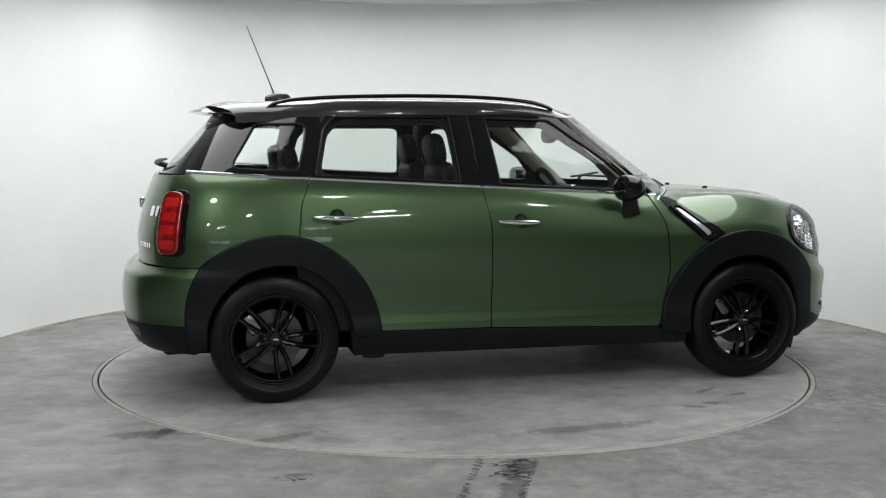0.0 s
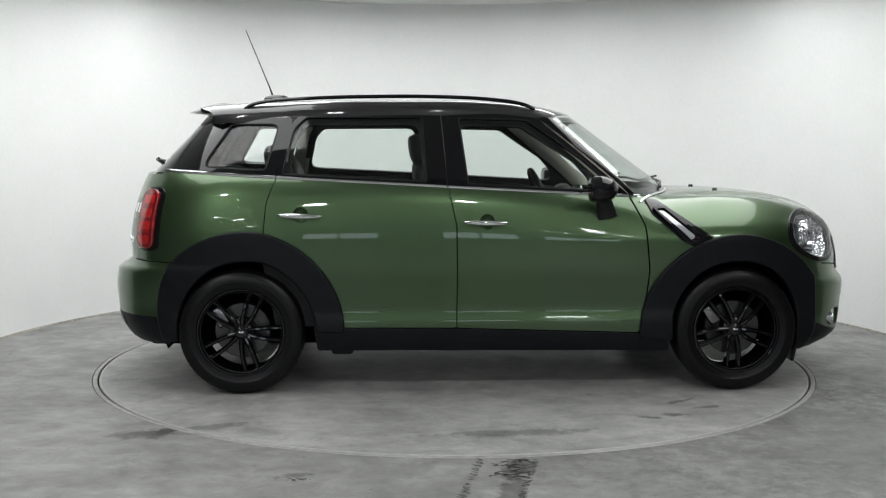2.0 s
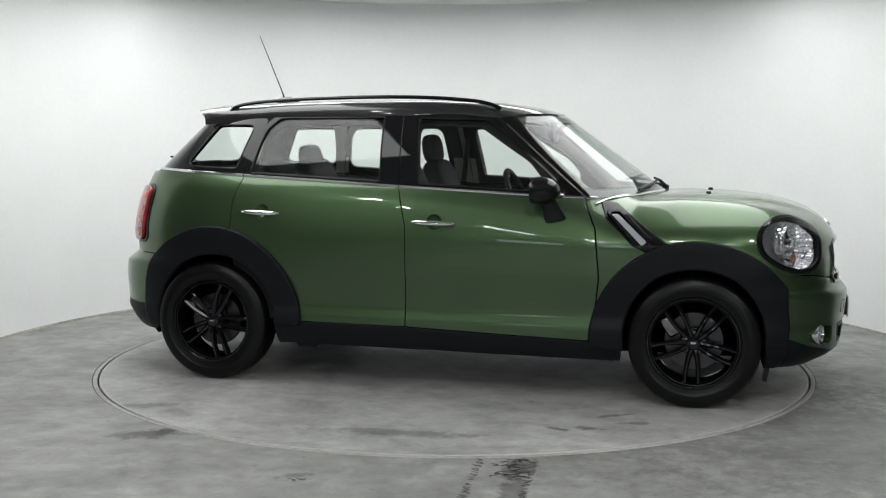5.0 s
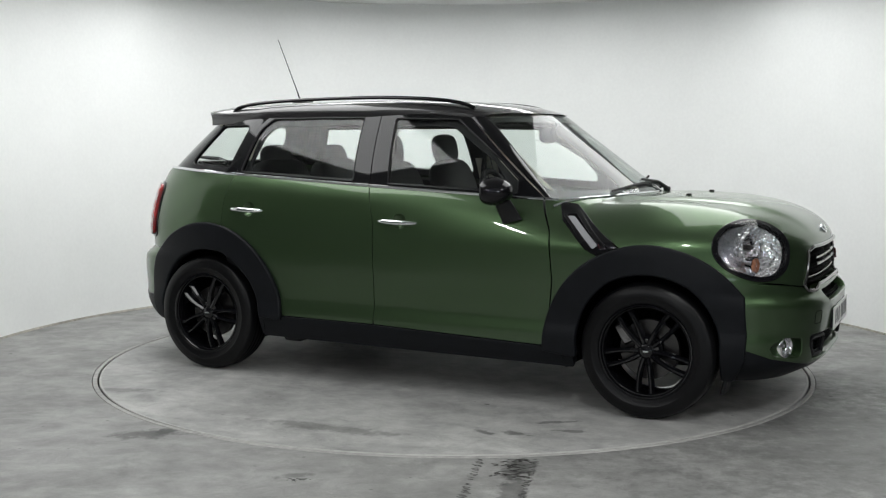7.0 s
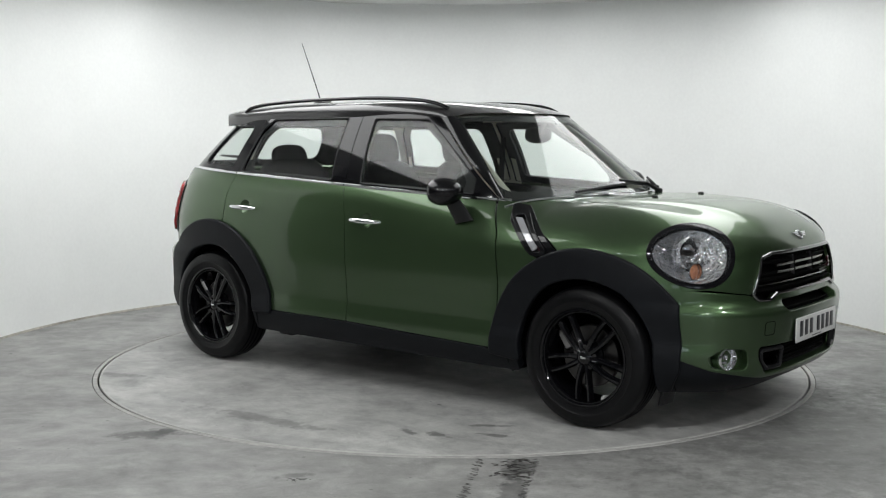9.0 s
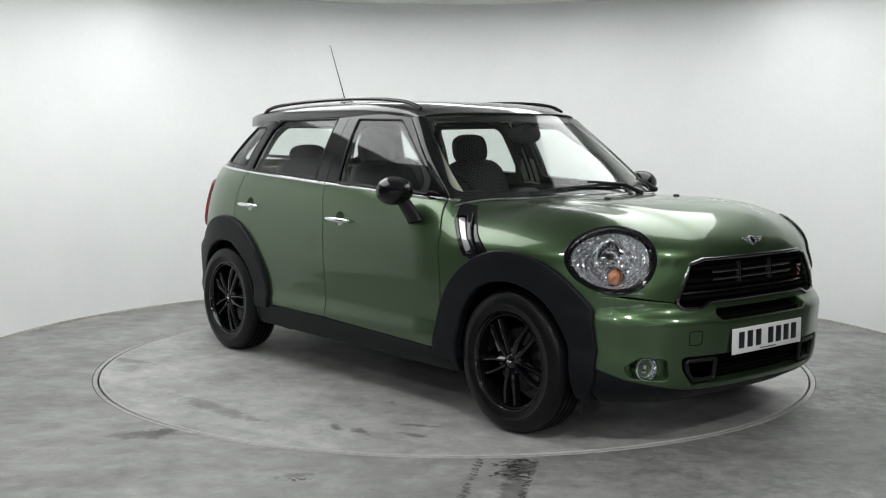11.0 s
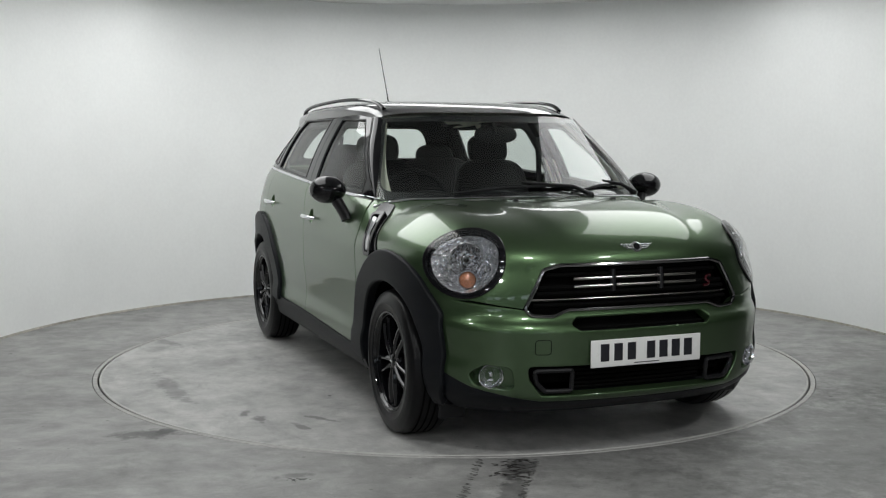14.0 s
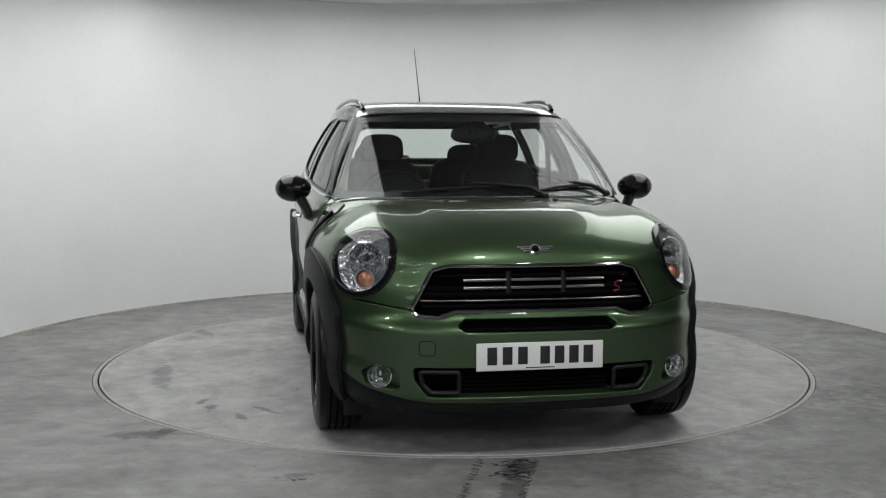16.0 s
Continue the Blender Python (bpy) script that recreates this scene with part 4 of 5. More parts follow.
def car_trim():
    # chrome waist strips
    for s in (-1, 1):
        for x0, x1, par in ((-1.71, -1.119, DOORS[2]), (-1.113, -0.228, DOORS[1]), (-0.222, 0.735, DOORS[0]), (0.742, 0.80, None)):
            n = max(2, int((x1 - x0) / 0.05))
            pts = [(x0 + (x1 - x0) * k / n, s * (BELT_Y(x0 + (x1 - x0) * k / n) + 0.003), belt(x0 + (x1 - x0) * k / n) - 0.002) for k in range(n + 1)]
            part("chrome_strip", tube(pts, 0.0075, 8, 1.1), CHROME, CAR if par is None else par[0 if s < 0 else 1], "chrome waist strip")
    pts = []
    for k in range(25):
        y = -0.765 + 1.53 * k / 24
        x = 1.092 - 0.50 * y * y
        pts.append(shoot(body, (x, y, 0.5), (0, 0, 1), 1.0)[0] + Vector((-0.006, 0, 0.002)))
    part("chrome_strip", tube(pts, 0.008, 8), CHROME, CAR, "chrome strip under the windscreen")
    # cowl between bonnet and windscreen
    def cowl(u, v):
        y = -0.74 + 1.48 * u
        x1 = 1.085 - 0.50 * y * y
        z1 = shoot(body, (x1, y, 0.5), (0, 0, 1), 1.0)[0].z - 0.012
        x0 = screen_x(y, 1.03) - 0.05
        return (x0 + (x1 - x0) * v, y, 1.012 + (z1 - 1.012) * v)
    part("cowl", sheet(cowl, 31, 4), TRIM, CAR, "black windscreen cowl")
    # handles
    for i, (cx, cz, x0, x1) in enumerate(((-0.022, 0.899, -0.140, 0.085), (-0.985, 0.935, -1.100, -0.882))):
        p, n = on_side(cx, cz)
        for s, par in ((-1, DOORS[i][0]), (1, DOORS[i][1])):
            def cup(u, v, s=s):
                a = 2 * math.pi * u
                rr = 0.0435 * (1 - v)
                q, n_ = on_side(cx + rr * math.cos(a), cz + rr * math.sin(a))
                q = q - n_ * (0.001 + 0.030 * (1 - (1 - v) ** 2.5))
                return (q.x, s * q.y, q.z)
            bm = sheet(cup, 28, 7, closed_u=True, flip=s < 0)
            bmesh.ops.remove_doubles(bm, verts=bm.verts, dist=1e-5)
            part("handle_cup", bm, GREEN, par, "round handle recess")
            pts, rad = [], []
            for k in range(13):
                t = k / 12
                x = x0 + (x1 - x0) * t
                q = on_side(x, cz - 0.006 * t)[0]
                pts.append((x, s * (q.y + 0.012 + 0.026 * math.sin(math.pi * t) ** 0.5), q.z))
                rad.append(0.006 + 0.0085 * math.sin(math.pi * t) ** 0.5)
            part("door_handle", tube(pts, rad, 12, 0.95), CHROME, par, "chrome bar door handle")
    # door mirrors
    for s in (-1, 1):
        bm = bmesh.new()
        bmesh.ops.create_uvsphere(bm, u_segments=32, v_segments=20, radius=1)
        for v in bm.verts:
            x, y, z = v.co
            k = 1 - 0.35 * max(0, -x)
            if x < -0.45:
                x = -0.45 - (abs(x) - 0.45) * 0.12
            v.co = (x * 0.098 + 0.545, s * (0.928 + y * 0.094), z * 0.070 * (1 + 0.05 * y) + 1.070)
        m = part("door_mirror", bm, BLACK, CAR, "gloss black rounded door mirror")
        part("mirror_glass", sheet(lambda u, v: (0.499, s * (0.928 + 0.078 * math.cos(2 * math.pi * u) * v), 1.070 + 0.056 * math.sin(2 * math.pi * u) * v), 28, 2, closed_u=True, flip=s > 0), plain("mirror", (0.9, 0.9, 0.9), 0.02, metal=1.0), m)
        bm = bmesh.new()
        rings = []
        for k in range(9):
            t = k / 8
            c = Vector((0.610 - 0.045 * t, s * (0.848 + 0.060 * t ** 1.3), 0.918 + 0.125 * t))
            rx, ry = 0.052 - 0.016 * t, 0.024 + 0.010 * t
            rings.append([bm.verts.new(c + Vector((rx * math.cos(a), s * ry * math.sin(a), 0.012 * math.cos(a)))) for a in (2 * math.pi * j / 18 for j in range(18))])
        for a, b in zip(rings, rings[1:]):
            for j in range(18):
                bm.faces.new((a[j], a[(j + 1) % 18], b[(j + 1) % 18], b[j]))
        bm.faces.new(rings[0])
        bmesh.ops.recalc_face_normals(bm, faces=bm.faces)
        part("mirror_stalk", bm, TRIM, m, "satin black mirror stalk")
    # side scuttle
    o = [(0.822, 1.012, 0.01), (0.895, 1.000, 0.01), (1.180, 0.793, 0.01), (1.080, 0.762, 0.02), (1.000, 0.800, 0.02), (0.858, 0.932, 0.02)]
    sr, sl = pair("side_scuttle", panel("side_scuttle", fillet(o, 0.01), on_side, step=0.025, thick=0.012, off=0.007, edge=0.003), BLACK, CAR, CAR, "gloss black side scuttle trim")
    o = [(0.842, 0.962), (0.925, 0.962), (1.125, 0.792), (1.030, 0.786)]
    i = [(0.862, 0.950), (0.918, 0.950), (1.098, 0.800), (1.040, 0.798)]
    pair("scuttle_frame", panel("scuttle_frame", fillet(o, 0.022), on_side, holes=[fillet(i, 0.014)], step=0.025, thick=0.022, off=0.022, edge=0.004), BLACK, sr, sl)
    o = [(0.875, 0.942), (0.912, 0.938), (1.062, 0.818), (1.042, 0.806), (1.020, 0.810)]
    pair("side_repeater", panel("side_repeater", fillet(o, 0.014), on_side, step=0.025, thick=0.01, off=0.017, edge=0.003), SIDELAMP, sr, sl, "clear side repeater lamp")
    o = [(1.062, 0.830), (1.075, 0.835), (1.090, 0.812), (1.076, 0.806)]
    pair("scuttle_badge", panel("scuttle_badge", fillet(o, 0.003), on_side, step=0.025, thick=0.004, off=0.019, edge=0.001), INDRED, sr, sl, "small red badge")
    # wipers, washers, aerial
    def on_glass_line(pts, lift):
        return [Vector((screen_x(y, z) + 0.6 * lift, y, z + 0.8 * lift)) for y, z in pts]
    for pts in ([(-0.42, 1.052), (-0.2, 1.075), (0.05, 1.085), (0.26, 1.070)], [(0.18, 1.050), (0.38, 1.078), (0.55, 1.082), (0.64, 1.07)]):
        blade = tube(on_glass_line(pts, 0.012), 0.007, 8)
        arm = tube(on_glass_line([(pts[-1][0] + 0.02, 1.028), (pts[-1][0] - 0.06, 1.07), (sum(p[0] for p in pts) / 4, 1.092)], 0.026), [0.013, 0.009, 0.006], 8)
        w = part("wiper", blade, TRIM, CAR, "black wiper blade")
        part("wiper_arm", arm, TRIM, w)
        e = on_glass_line([(pts[-1][0] + 0.02, 1.028)], 0.02)[0]
        part("wiper_pivot", soft_box(e.x, e.y, e.z + 0.004, 0.04, 0.035, 0.03, 0.012), TRIM, w)
    for s in (-1, 1):
        p = shoot(body, (1.34, s * 0.258, 0.5), (0, 0, 1), 1.0)[0]
        part("washer_jet", soft_box(p.x, p.y, p.z + 0.004, 0.026, 0.022, 0.012, 0.004), TRIM, BONNET, "small black washer jet")
    base = part("aerial_base", soft_box(-1.19, 0, 1.548, 0.15, 0.06, 0.075, 0.02, power=2.5), ROOF, CAR)
    part("aerial", tube([(-1.205, 0, 1.560), (-1.235, -0.003, 1.64), (-1.36, -0.017, 1.952)], [0.006, 0.0035, 0.002], 8), TRIM, base, "thin black roof aerial")


def front_line(pts, off):
    out = []
    for y, z in pts:
        p = front_pt(abs(y), z)
        q, n = on_front(math.degrees(math.atan2(abs(y), p.x - 1.1)), z)
        q = q + n * off
        out.append(Vector((q.x, math.copysign(q.y, y), q.z)))
    return out


def car_face():
    def surf(a, z):
        return on_front(a * 60, z)

    def az(y, z):
        return math.copysign(math.degrees(math.atan2(abs(y), front_pt(abs(y), z).x - 1.1)), y) / 60
    # grille
    g = [(-0.508, 0.636), (-0.425, 0.794), (-0.36, 0.812), (0.36, 0.812), (0.425, 0.794), (0.508, 0.636), (0.48, 0.612), (0.40, 0.607), (0.335, 0.632), (-0.335, 0.632), (-0.40, 0.607), (-0.48, 0.612)]
    gd = dense(fillet(g, 0.03), 0.03)
    grille = part("grille", panel("grille", [Vector((az(p.x, p.y), p.y)) for p in gd], surf, step=0.04, thick=0.0, off=-0.055), DARK, CAR, "black grille with dark chrome surround")
    line = front_line([(p.x, p.y) for p in gd], 0.004)
    part("grille_surround", tube(line + line[:1], 0.0085, 8, caps=False), DCHROME, grille, "dark chrome grille surround")
    for z, w, r, mat in ((0.650, 0.47, 0.008, DARK), (0.672, 0.478, 0.0055, SLAT), (0.697, 0.455, 0.009, DARK), (0.722, 0.445, 0.009, DARK), (0.775, 0.41, 0.009, DARK), (0.795, 0.38, 0.007, DARK)):
        part("grille_bar", tube(front_line([(-w + 2 * w * k / 14, z) for k in range(15)], -0.022), r, 8), mat, grille)
    for z in (0.725, 0.757):
        for y0, y1 in ((-0.30, -0.125), (-0.105, 0.105), (0.125, 0.29)):
            part("grille_bar", tube(front_line([(y0 + (y1 - y0) * k / 4, z) for k in range(5)], -0.014), 0.0075, 8), SLAT, grille, "bright grille slat")
    for y in (-0.115, 0.115):
        part("grille_post", tube(front_line([(y, 0.70), (y, 0.745), (y, 0.79)], -0.02), 0.012, 8), TRIM, grille)
    # red mark on the grille: a plain slanted shape
    pts = front_line([(0.322, 0.702), (0.345, 0.704), (0.352, 0.716), (0.334, 0.726), (0.342, 0.740), (0.362, 0.742)], 0.002)
    part("grille_badge", tube(smooth_path(pts), 0.006, 8), INDRED, grille, "small red and chrome badge")
    # bonnet badge: a disc between two wings
    c, n = shoot(body, (1.25, 0, 0.50), Vector((0.70, 0, 0.366)).normalized())
    m = Matrix.Translation(c + n * 0.004) @ n.to_track_quat("Z", "Y").to_matrix().to_4x4()
    disc_ = lathe([(0.0001, 0.004), (0.016, 0.004), (0.0235, 0.002), (0.025, -0.004)], 28, "Z")
    bmesh.ops.transform(disc_, matrix=m, verts=disc_.verts)
    b = part("bonnet_badge", disc_, CHROME, BONNET, "chrome winged bonnet badge")
    core = lathe([(0.0001, 0.006), (0.015, 0.005), (0.016, 0.003)], 24, "Z")
    bmesh.ops.transform(core, matrix=m, verts=core.verts)
    part("badge_core", core, BLACK, b)
    for s in (-1, 1):
        for k in range(3):
            w = soft_box(s * (0.046 - 0.006 * k), 0.009 - 0.009 * k, 0.002, 0.058 - 0.012 * k, 0.0065, 0.005, 0.002)
            side = Vector((0, 1, 0))
            up = n.cross(side).normalized()
            mm = Matrix.Translation(c + n * 0.004) @ Matrix((side, -up if up.z < 0 else up, n)).transposed().to_4x4()
            bmesh.ops.transform(w, matrix=mm, verts=w.verts)
            part("badge_wing", w, CHROME, b)
    # upper slot and lower intake
    slot = dense(fillet([(-0.352, 0.578), (-0.30, 0.612), (0.30, 0.612), (0.352, 0.578), (0.30, 0.540), (-0.30, 0.540)], 0.02), 0.04)
    part("slot_backing", panel("slot_backing", [Vector((az(p.x, p.y), p.y)) for p in slot], surf, step=0.04, thick=0.0, off=-0.06), DARK, BUMPER)
    for z in (0.562, 0.585):
        part("slot_bar", tube(front_line([(-0.31 + 0.62 * k / 10, z) for k in range(11)], -0.038), 0.006, 8), DARK, BUMPER)
    low = dense(fillet([(-0.535, 0.424), (0.535, 0.424), (0.525, 0.35), (0.462, 0.266), (-0.462, 0.266), (-0.525, 0.35)], 0.03), 0.04)
    part("intake_backing", panel("intake_backing", [Vector((az(p.x, p.y), p.y)) for p in low], surf, step=0.04, thick=0.0, off=-0.09), DARK, BUMPER)
    for z in (0.302, 0.321, 0.340, 0.359, 0.378):
        part("intake_bar", tube(front_line([(-0.31 + 0.62 * k / 10, z) for k in range(11)], -0.045), 0.0065, 8), DARK, BUMPER)
    for s in (-1, 1):
        duct = dense(fillet([(s * 0.325, 0.388), (s * 0.485, 0.388), (s * 0.470, 0.335), (s * 0.435, 0.300), (s * 0.325, 0.300)], 0.016), 0.03)
        line = front_line([(p.x, p.y) for p in duct], -0.012)
        part("air_duct", tube(line + line[:1], 0.010, 8, caps=False), TRIM, BUMPER, "satin black air duct frame")
    # towing eye cover outline on one side
    tow = dense(fillet([(-0.484, 0.518), (-0.422, 0.518), (-0.422, 0.458), (-0.484, 0.458)], 0.014), 0.02)
    line = front_line([(p.x, p.y) for p in tow], 0.0002)
    part("tow_cover_gap", tube(line + line[:1], 0.0016, 6, caps=False), DARK, BUMPER)
    # plate with plain bars
    plate = part("number_plate", soft_box(2.064, 0, 0.4545, 0.006, 0.525, 0.113, 0.0028), PLATE, CAR, "white number plate with black bars")
    backing = part("plate_holder", soft_box(2.052, 0, 0.4545, 0.02, 0.50, 0.09, 0.003), TRIM, plate)
    for k, y in enumerate((-0.190, -0.127, -0.064, 0.028, 0.088, 0.148, 0.208)):
        part("plate_bar", soft_box(2.0672, y - 0.008, 0.458, 0.0015, 0.040, 0.072, 0.0006), INK, plate)
    for y in (-0.235, 0.240):
        part("plate_screw", soft_box(2.0675, y, 0.452, 0.003, 0.012, 0.012, 0.004), PLATE, plate)
    part("plate_line", soft_box(2.0672, 0.0, 0.408, 0.0012, 0.12, 0.004, 0.0004), INK, plate)
    # fog lamps in their pockets
    for s in (-1, 1):
        pocket = fillet([(s * 0.555, 0.412), (s * 0.66, 0.422), (s * 0.725, 0.37), (s * 0.70, 0.310), (s * 0.535, 0.294)], 0.035)
        part("fog_pocket", panel("fog_pocket", [Vector((az(p.x, p.y), p.y)) for p in dense(pocket, 0.03)], surf, step=0.03, thick=0.0, off=-0.042), GREEN, BUMPER)
        m = pose(1.893, s * 0.628, 0.362, 0, 0, s * 20)
        ring = lathe([(0.040, 0.0), (0.047, 0.016), (0.051, 0.014), (0.053, 0.004), (0.052, -0.05)], 32, "X")
        bmesh.ops.transform(ring, matrix=m, verts=ring.verts)
        fog = part("fog_lamp", ring, CHROME, BUMPER, "round clear fog lamp with chrome ring")
        bowl = lathe([(0.042, 0.004), (0.036, -0.018), (0.022, -0.034), (0.0001, -0.038)], 32, "X")
        bmesh.ops.transform(bowl, matrix=m, verts=bowl.verts)
        part("reflector", bowl, SILVER, fog)
        bulb = merged(soft_box(-0.012, 0, 0.006, 0.03, 0.014, 0.022, 0.006), soft_box(-0.014, 0, -0.018, 0.02, 0.02, 0.012, 0.004))
        bmesh.ops.transform(bulb, matrix=m, verts=bulb.verts)
        part("bulb", bulb, CHROME, fog)
        lens = lathe([(0.0001, 0.016), (0.02, 0.0145), (0.036, 0.010), (0.045, 0.004)], 32, "X")
        bmesh.ops.transform(lens, matrix=m, verts=lens.verts)
        part("lens", lens, LENS, fog)


def head_lamps():
    c = to_map(LAMP_P)
    for s in (-1, 1):
        def flip(me):
            return me if s > 0 else flipped(me)
        outer, inner = lamp_outline(1.055), lamp_outline(0.955)
        bez = part("head_lamp", flip(panel("head_lamp", outer, on_map, holes=[inner], step=0.014, thick=0.03, off=0.010, edge=0.006)), BLACK, CAR, "large rounded clear head lamp with gloss black bezel")
        part("lens", flip(panel("lens", lamp_outline(0.97), on_map, step=0.016, thick=0.0, off=0.012)), LENS, bez)
        # reflector bowl
        def bowl(u, v):
            k = 0.975 - 0.975 * v
            o = lamp_outline(max(k, 0.001), 48)[round(u * 48) % 48]
            p, n = on_map(o.x, o.y)
            _, n0 = on_map(*c)
            return p - n0 * (0.012 + 0.105 * (1 - (1 - v) ** 2.2))
        bm = sheet(bowl, 48, 12, closed_u=True)
        me = bpy.data.meshes.new("reflector")
        bm.to_mesh(me)
        bm.free()
        me.shade_smooth()
        me.materials.append(SILVER)
        part("reflector", flip(me), SILVER, bez)
        p0, n0 = on_map(*c)
        ax = Vector((0.93, 0.34, 0.02)).normalized()
        up = Vector((0, 0, 1))
        sd = up.cross(ax).normalized()

        def put(bm, at):
            m = Matrix.Translation(at) @ Matrix((ax, sd, ax.cross(sd))).transposed().to_4x4()
            bmesh.ops.transform(bm, matrix=m, verts=bm.verts)
            if s < 0:
                for v in bm.verts:
                    v.co.y = -v.co.y
                bmesh.ops.reverse_faces(bm, faces=bm.faces)
            return bm
        mid = p0 - n0 * 0.055 + Vector((0.0, -0.005, 0.012))
        part("lamp_ring", put(lathe([(0.074, -0.03), (0.076, 0.012), (0.070, 0.016), (0.062, 0.004), (0.050, -0.025), (0.020, -0.045), (0.0001, -0.045)], 36, "X"), mid), SILVER, bez, "bright round main reflector")
        part("bulb_cap", put(lathe([(0.0001, 0.028), (0.010, 0.024), (0.015, 0.010), (0.014, -0.04)], 20, "X"), mid), STEEL, bez)
        for k in range(9):
            a = math.pi * (0.08 + 0.84 * k / 8)
            part("reflector_rib", put(soft_box(-0.006, 0.047 * math.cos(a), 0.047 * math.sin(a), 0.012, 0.004, 0.022, 0.0015, rot=(0, 0, 0)), mid), DCHROME, bez)
        low = p0 - n0 * 0.040 + Vector((0.020, -0.010, -0.072))
        part("indicator", put(lathe([(0.0001, 0.012), (0.020, 0.008), (0.033, -0.002), (0.036, -0.02)], 28, "X"), low), AMBER, bez, "round amber-tinted indicator")
        part("indicator_ring", put(lathe([(0.034, -0.02), (0.036, 0.012), (0.041, 0.012), (0.043, -0.02)], 28, "X"), low), CHROME, bez)
        part("side_reflector", put(soft_box(0.0, 0.070, -0.01, 0.02, 0.020, 0.07, 0.008), mid), CHROME, bez)
        part("side_reflector", put(soft_box(0.01, -0.082, -0.015, 0.02, 0.016, 0.075, 0.007), mid), CHROME, bez)


def wheel(x, s, turned):
    w = part("wheel", lathe([(0.208, -0.085), (0.224, -0.090), (0.228, -0.100), (0.262, -0.106), (0.300, -0.098), (0.318, -0.085), (0.3245, -0.06), (0.327, 0.0),
                             (0.3245, 0.06), (0.318, 0.085), (0.313, 0.092), (0.309, 0.0935), (0.300, 0.099), (0.272, 0.1065), (0.262, 0.1062), (0.260, 0.1045), (0.240, 0.103), (0.231, 0.100), (0.226, 0.091), (0.208, 0.085)], 72), RUBBER, None, "black tyre on a gloss black multi-spoke alloy wheel")
    grooves = []
    for y in (-0.045, -0.015, 0.015, 0.045):
        grooves.append(lathe([(0.3278, y - 0.004), (0.3284, y), (0.3278, y + 0.004)], 72))
    part("tread_groove", merged(*grooves), DARK, w)
    part("rim", lathe([(0.226, 0.090), (0.2255, 0.098), (0.219, 0.0985), (0.214, 0.092), (0.207, 0.060), (0.200, -0.02), (0.205, -0.09), (0.226, -0.095)], 64), RIM, w, "gloss black alloy rim")
    spokes = []
    for k in range(5):
        for d in (-1, 1):
            a = 2 * math.pi * k / 5 + turned
            bm = bmesh.new()
            rings = []
            for j in range(8):
                t = j / 7
                r = 0.035 + 0.180 * t
                ang = a + d * (0.30 - 0.15 * t)
                half = 0.0155 - 0.0035 * math.sin(math.pi * t)
                face = 0.070 + 0.018 * math.sin(math.pi * (0.25 + 0.65 * t))
                cx, cz = r * math.cos(ang), r * math.sin(ang)
                tx, tz = -math.sin(ang), math.cos(ang)
                prof = [(-half, -0.034), (-half * 0.92, -0.010), (-half * 0.40, -0.001), (half * 0.20, 0.0), (half * 0.92, -0.010), (half, -0.034)]
                rings.append([bm.verts.new((cx + tx * q, face + h, cz + tz * q)) for q, h in prof])
            for p, q in zip(rings, rings[1:]):
                for i in range(5):
                    bm.faces.new((p[i], p[i + 1], q[i + 1], q[i]))
            bm.faces.new(rings[0])
            bm.faces.new(rings[-1])
            bmesh.ops.recalc_face_normals(bm, faces=bm.faces)
            part("spoke", bm, RIM, w)
    part("hub", lathe([(0.0001, 0.086), (0.025, 0.085), (0.031, 0.080), (0.036, 0.076), (0.062, 0.068), (0.070, 0.050), (0.070, 0.01)], 40), RIM, w)
    part("hub_mark", soft_box(0, 0.0865, 0, 0.026, 0.002, 0.009, 0.0008), CHROME, w)
    for k in range(5):
        a = 2 * math.pi * (k + 0.5) / 5 + turned
        part("wheel_bolt", soft_box(0.050 * math.cos(a), 0.070, 0.050 * math.sin(a), 0.018, 0.014, 0.018, 0.005), STEEL, w)
    part("brake_disc", lathe([(0.07, 0.012), (0.075, 0.018), (0.142, 0.018), (0.145, 0.015), (0.145, -0.008), (0.07, -0.008)], 48), STEEL, w, "bare steel brake disc")
    part("caliper", soft_box(0.115, 0.02, 0.075, 0.07, 0.06, 0.11, 0.012, rot=(0, 33, 0)), DCHROME, w)
    w.parent = CAR
    w.matrix_local = pose(x, s * 0.766, 0.327, 0, 0, 0 if s > 0 else 180)
    return w


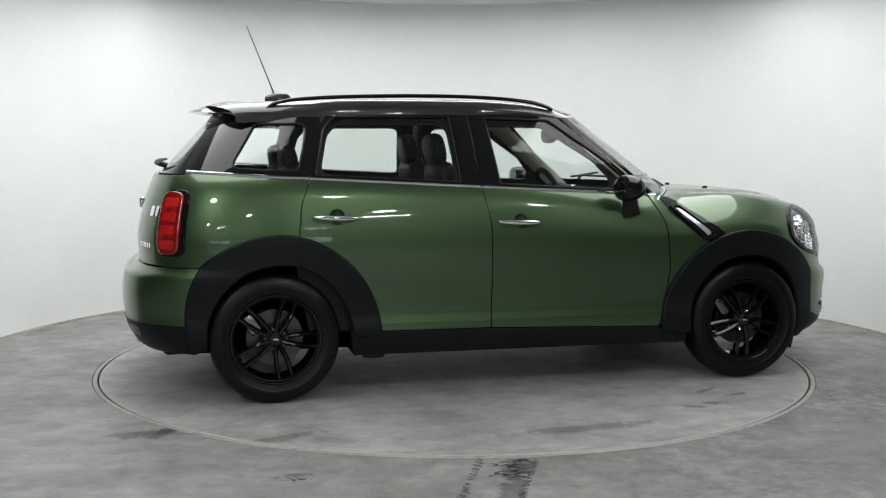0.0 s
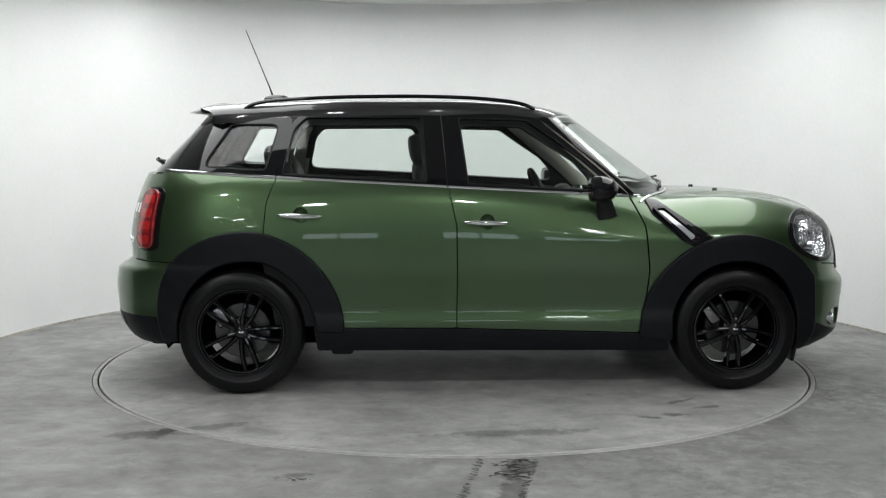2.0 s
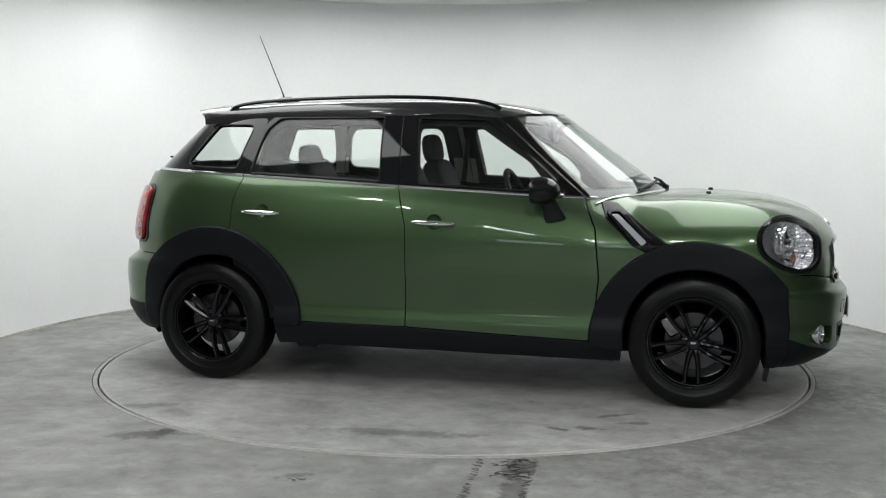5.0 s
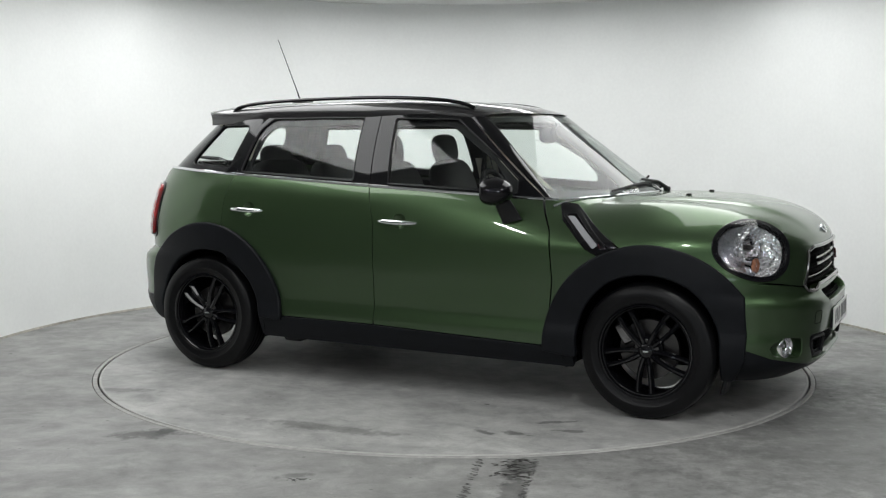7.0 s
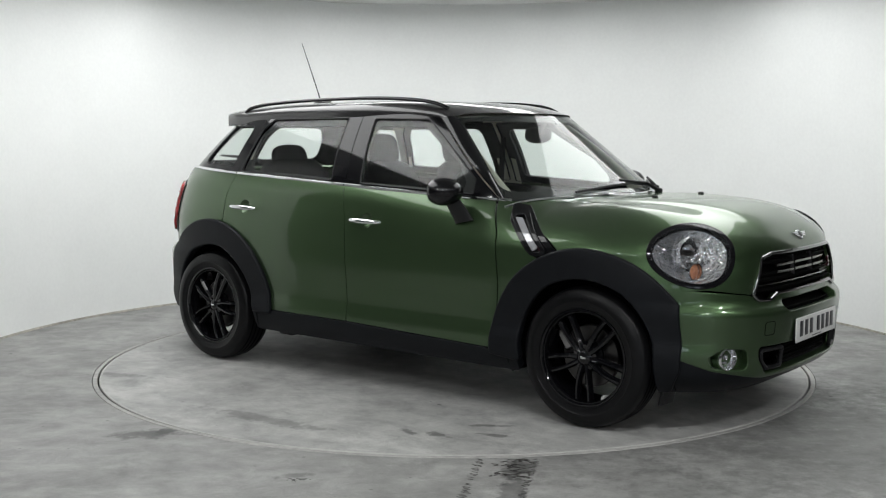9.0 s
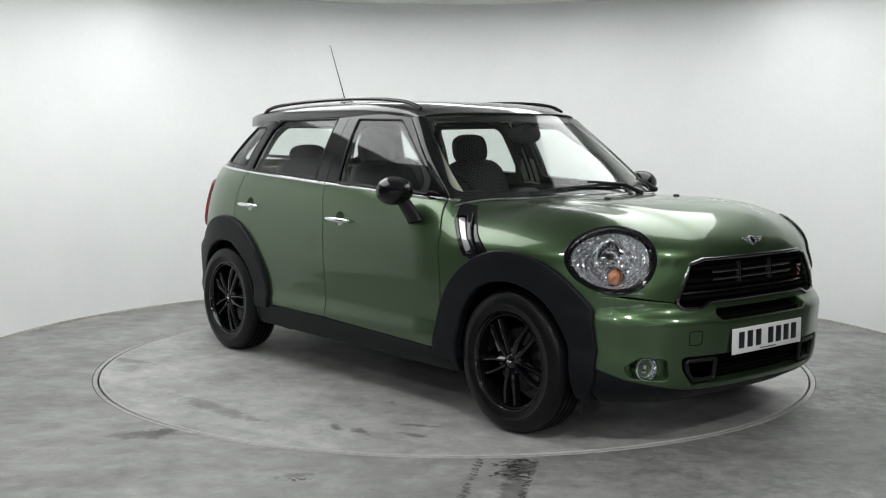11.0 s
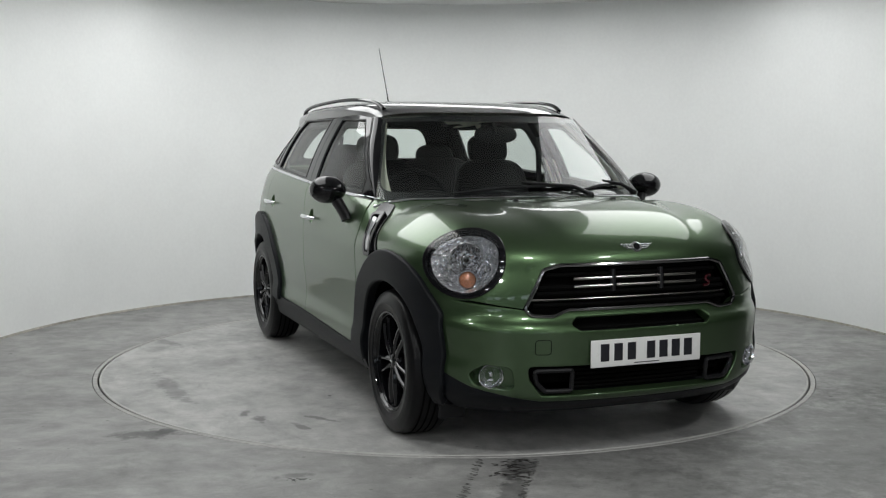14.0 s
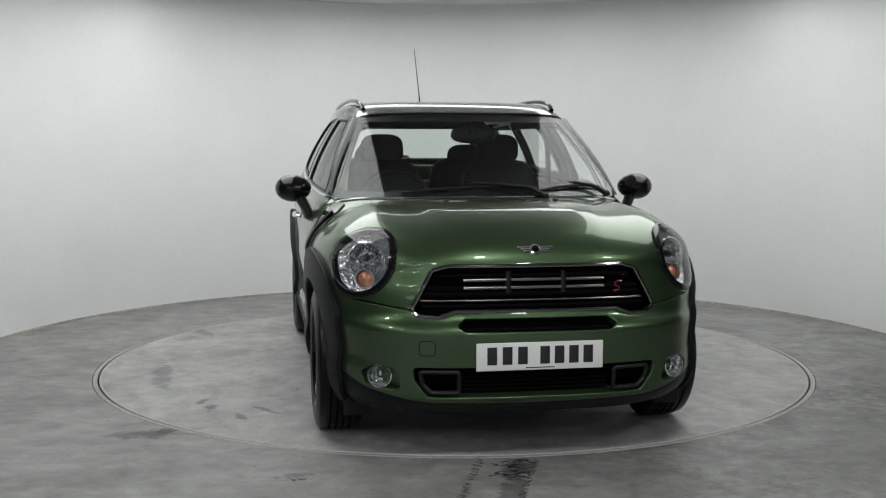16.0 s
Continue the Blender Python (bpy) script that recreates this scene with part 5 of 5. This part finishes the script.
def car_under():
    # wheel wells, floor pan, engine bay
    for cx, cz, r in ((FW, 0.31, 0.415), (RW, 0.32, 0.415)):
        for s in (-1, 1):
            pts = [(r * math.cos(radians(a)), r * math.sin(radians(a))) for a in range(-14, 195, 8)]
            bm = bmesh.new()
            a_ = [bm.verts.new((cx + p, s * 0.52, cz + q)) for p, q in pts]
            b_ = [bm.verts.new((cx + p, s * (on_side(cx + p, cz + q)[0].y + 0.012), cz + q)) for p, q in pts]
            for k in range(len(pts) - 1):
                bm.faces.new((a_[k], a_[k + 1], b_[k + 1], b_[k]))
            bm.faces.new(a_)
            part("wheel_well", bm, DARK, CAR)
    part("floor_pan", soft_box(-0.02, 0, 0.285, 1.76, 1.60, 0.10, 0.02), DARK, CAR)
    part("engine_bay", soft_box(1.35, 0, 0.50, 0.90, 1.00, 0.60, 0.05), DARK, CAR)
    part("underbody", soft_box(0.0, 0, 0.235, 3.7, 1.0, 0.07, 0.03), DARK, CAR)
    part("boot_floor", soft_box(-1.40, 0, 0.62, 0.85, 1.0, 0.60, 0.05), DARK, CAR)
    for s in (-1, 1):
        part("mud_deflector", soft_box(1.650, s * 0.70, 0.185, 0.02, 0.12, 0.10, 0.006, rot=(0, 12, 0)), TRIM, CAR)
        part("jack_point", soft_box(-0.78, s * 0.70, 0.215, 0.12, 0.10, 0.06, 0.02), TRIM, CAR)


def seat(cx, cy, z0, rear=False):
    w = 0.50 if not rear else 0.56
    s = part("seat", soft_box(cx + 0.05, cy, z0 + 0.08, 0.50, w, 0.18, power=4), SEAT, CAR, "black leather seat")
    part("backrest", soft_box(cx - 0.24, cy, z0 + 0.37, 0.15, w - 0.02, 0.64 if not rear else 0.56, power=4, rot=(0, -16 if not rear else -14, 0)), SEAT, s)
    top = z0 + (0.745 if not rear else 0.64)
    hx = cx - 0.345 if not rear else cx - 0.31
    part("headrest", soft_box(hx, cy, top, 0.10, 0.26 if not rear else 0.27, 0.185, power=3, rot=(0, -10, 0)), SEAT, s)
    for d in (-0.05, 0.05):
        part("headrest_post", tube([(hx + 0.01, cy + d, top - 0.20), (hx, cy + d, top - 0.05)], 0.006, 8), CHROME, s)


def car_interior():
    for s in (-1, 1):
        seat(-0.02, s * 0.36, 0.52)
        seat(-0.86, s * 0.32, 0.56, True)
    # door cards
    o = [(-1.12, 0.35), (0.80, 0.33), (0.78, 0.98), (0.70, belt(0.7) - 0.012), (-1.62, belt(-1.62) - 0.012), (-1.62, 0.75), (-1.2, 0.75)]
    pair("door_card", panel("door_card", fillet(o, 0.01), on_side, step=0.08, thick=0.03, off=-0.055), DASH, CAR, CAR, "dark inner door trim")
    dash = part("dashboard", soft_box(0.72, 0, 0.865, 0.52, 1.36, 0.27, power=5), DASH, CAR, "dark dashboard")
    part("binnacle", soft_box(0.50, -0.36, 1.005, 0.14, 0.16, 0.10, power=3.5), DASH, dash)
    part("speedometer", soft_box(0.50, 0.0, 0.985, 0.10, 0.24, 0.16, power=3), DASH, dash)
    R_, r_ = 0.182, 0.016
    m = pose(0.335, -0.36, 0.985, 0, -24, 0)
    ring = tube([(0, R_ * math.cos(a), R_ * math.sin(a)) for a in (2 * math.pi * k / 40 for k in range(41))], r_, 10, caps=False)
    bmesh.ops.transform(ring, matrix=m, verts=ring.verts)
    sw = part("steering_wheel", ring, SEAT, CAR, "black leather steering wheel")
    core = merged(soft_box(0.02, 0, 0, 0.05, 0.13, 0.11, power=3), soft_box(0.02, 0, -0.10, 0.02, 0.04, 0.16, 0.008), soft_box(0.02, 0.11, 0, 0.02, 0.16, 0.035, 0.008), soft_box(0.02, -0.11, 0, 0.02, 0.16, 0.035, 0.008))
    bmesh.ops.transform(core, matrix=m, verts=core.verts)
    part("wheel_boss", core, DASH, sw)
    # inner mirror
    mir = part("inner_mirror", soft_box(0.45, 0.045, 1.350, 0.045, 0.25, 0.095, power=2.6), DASH, CAR, "dark interior mirror")
    part("mirror_stem", tube([(0.47, 0.03, 1.36), (0.53, 0, 1.425)], 0.012, 8), DASH, mir)
    # cream pillar trims
    for s in (-1, 1):
        def trim(u, v, s=s):
            z = 1.03 + 0.38 * v
            xd = 0.70 - 0.46 * v ** 1.06
            y = glass_y(min(xd, 0.74), z) - 0.040
            return (xd + 0.13 * u - 0.03, s * (y - 0.045 * u - 0.02 * math.sin(math.pi * u)), z)
        part("pillar_trim", sheet(trim, 4, 14), CREAM, CAR, "cream pillar trim")

        def btrim(u, v, s=s):
            z = 1.02 + 0.42 * v
            x = -0.165 - 0.03 * v - 0.15 * u
            return (x, s * (glass_y(x, z) - 0.035), z)
        part("pillar_trim", sheet(btrim, 4, 10), CREAM, CAR, "cream pillar trim")

        def ctrim(u, v, s=s):
            z = 1.10 + 0.33 * v
            x = -1.075 + 0.05 * v - 0.09 * u
            return (x, s * (glass_y(x, z) - 0.035), z)
        part("pillar_trim", sheet(ctrim, 4, 10), CREAM, CAR, "cream pillar trim")
        part("seat_belt", tube([(-0.20, s * 0.63, 1.34), (-0.24, s * 0.66, 1.05), (-0.22, s * 0.66, 0.7)], 0.018, 6, 0.15), SEAT, CAR)
    part("parcel_shelf", soft_box(-1.42, 0, 1.02, 0.60, 1.22, 0.03, 0.01), DASH, CAR)


car_glasshouse()
car_rear()
car_trim()
car_face()
head_lamps()
for wx in (FW, RW):
    for ws_ in (-1, 1):
        wheel(wx, ws_, radians(56) if wx > 0 else radians(40))
car_under()
car_interior()
for lx, ly, lw_, ld_, lp_ in PANELS:
    panel_light(lx, ly, lw_, ld_)
for lx, ly in HALL_SPOTS:
    round_light(lx, ly, 0.24)
for lx, ly in HALL_LAMPS:
    ceiling_light(lx, ly, 2.485, 0.6, 0.12)

# ---------------------------------------------------------------- movement


def heading(t):
    s = (t - 8) / 8
    return -31.919 - 47.095 * s - 0.857 * s ** 2 - 0.045 * s ** 3 + 0.168 * s ** 4


def motions():
    rows = [(k * 1.0, heading(k * 1.0)) for k in range(17)]
    walk(TURN, [(t, pose(0, 0, 0, 0, 0, a)) for t, a in rows])
    walk(CAR, [(t, pose(0, 0, 0, 0, 0, a) @ pose(0.1514, -0.0435, 0)) for t, a in rows])


motions()
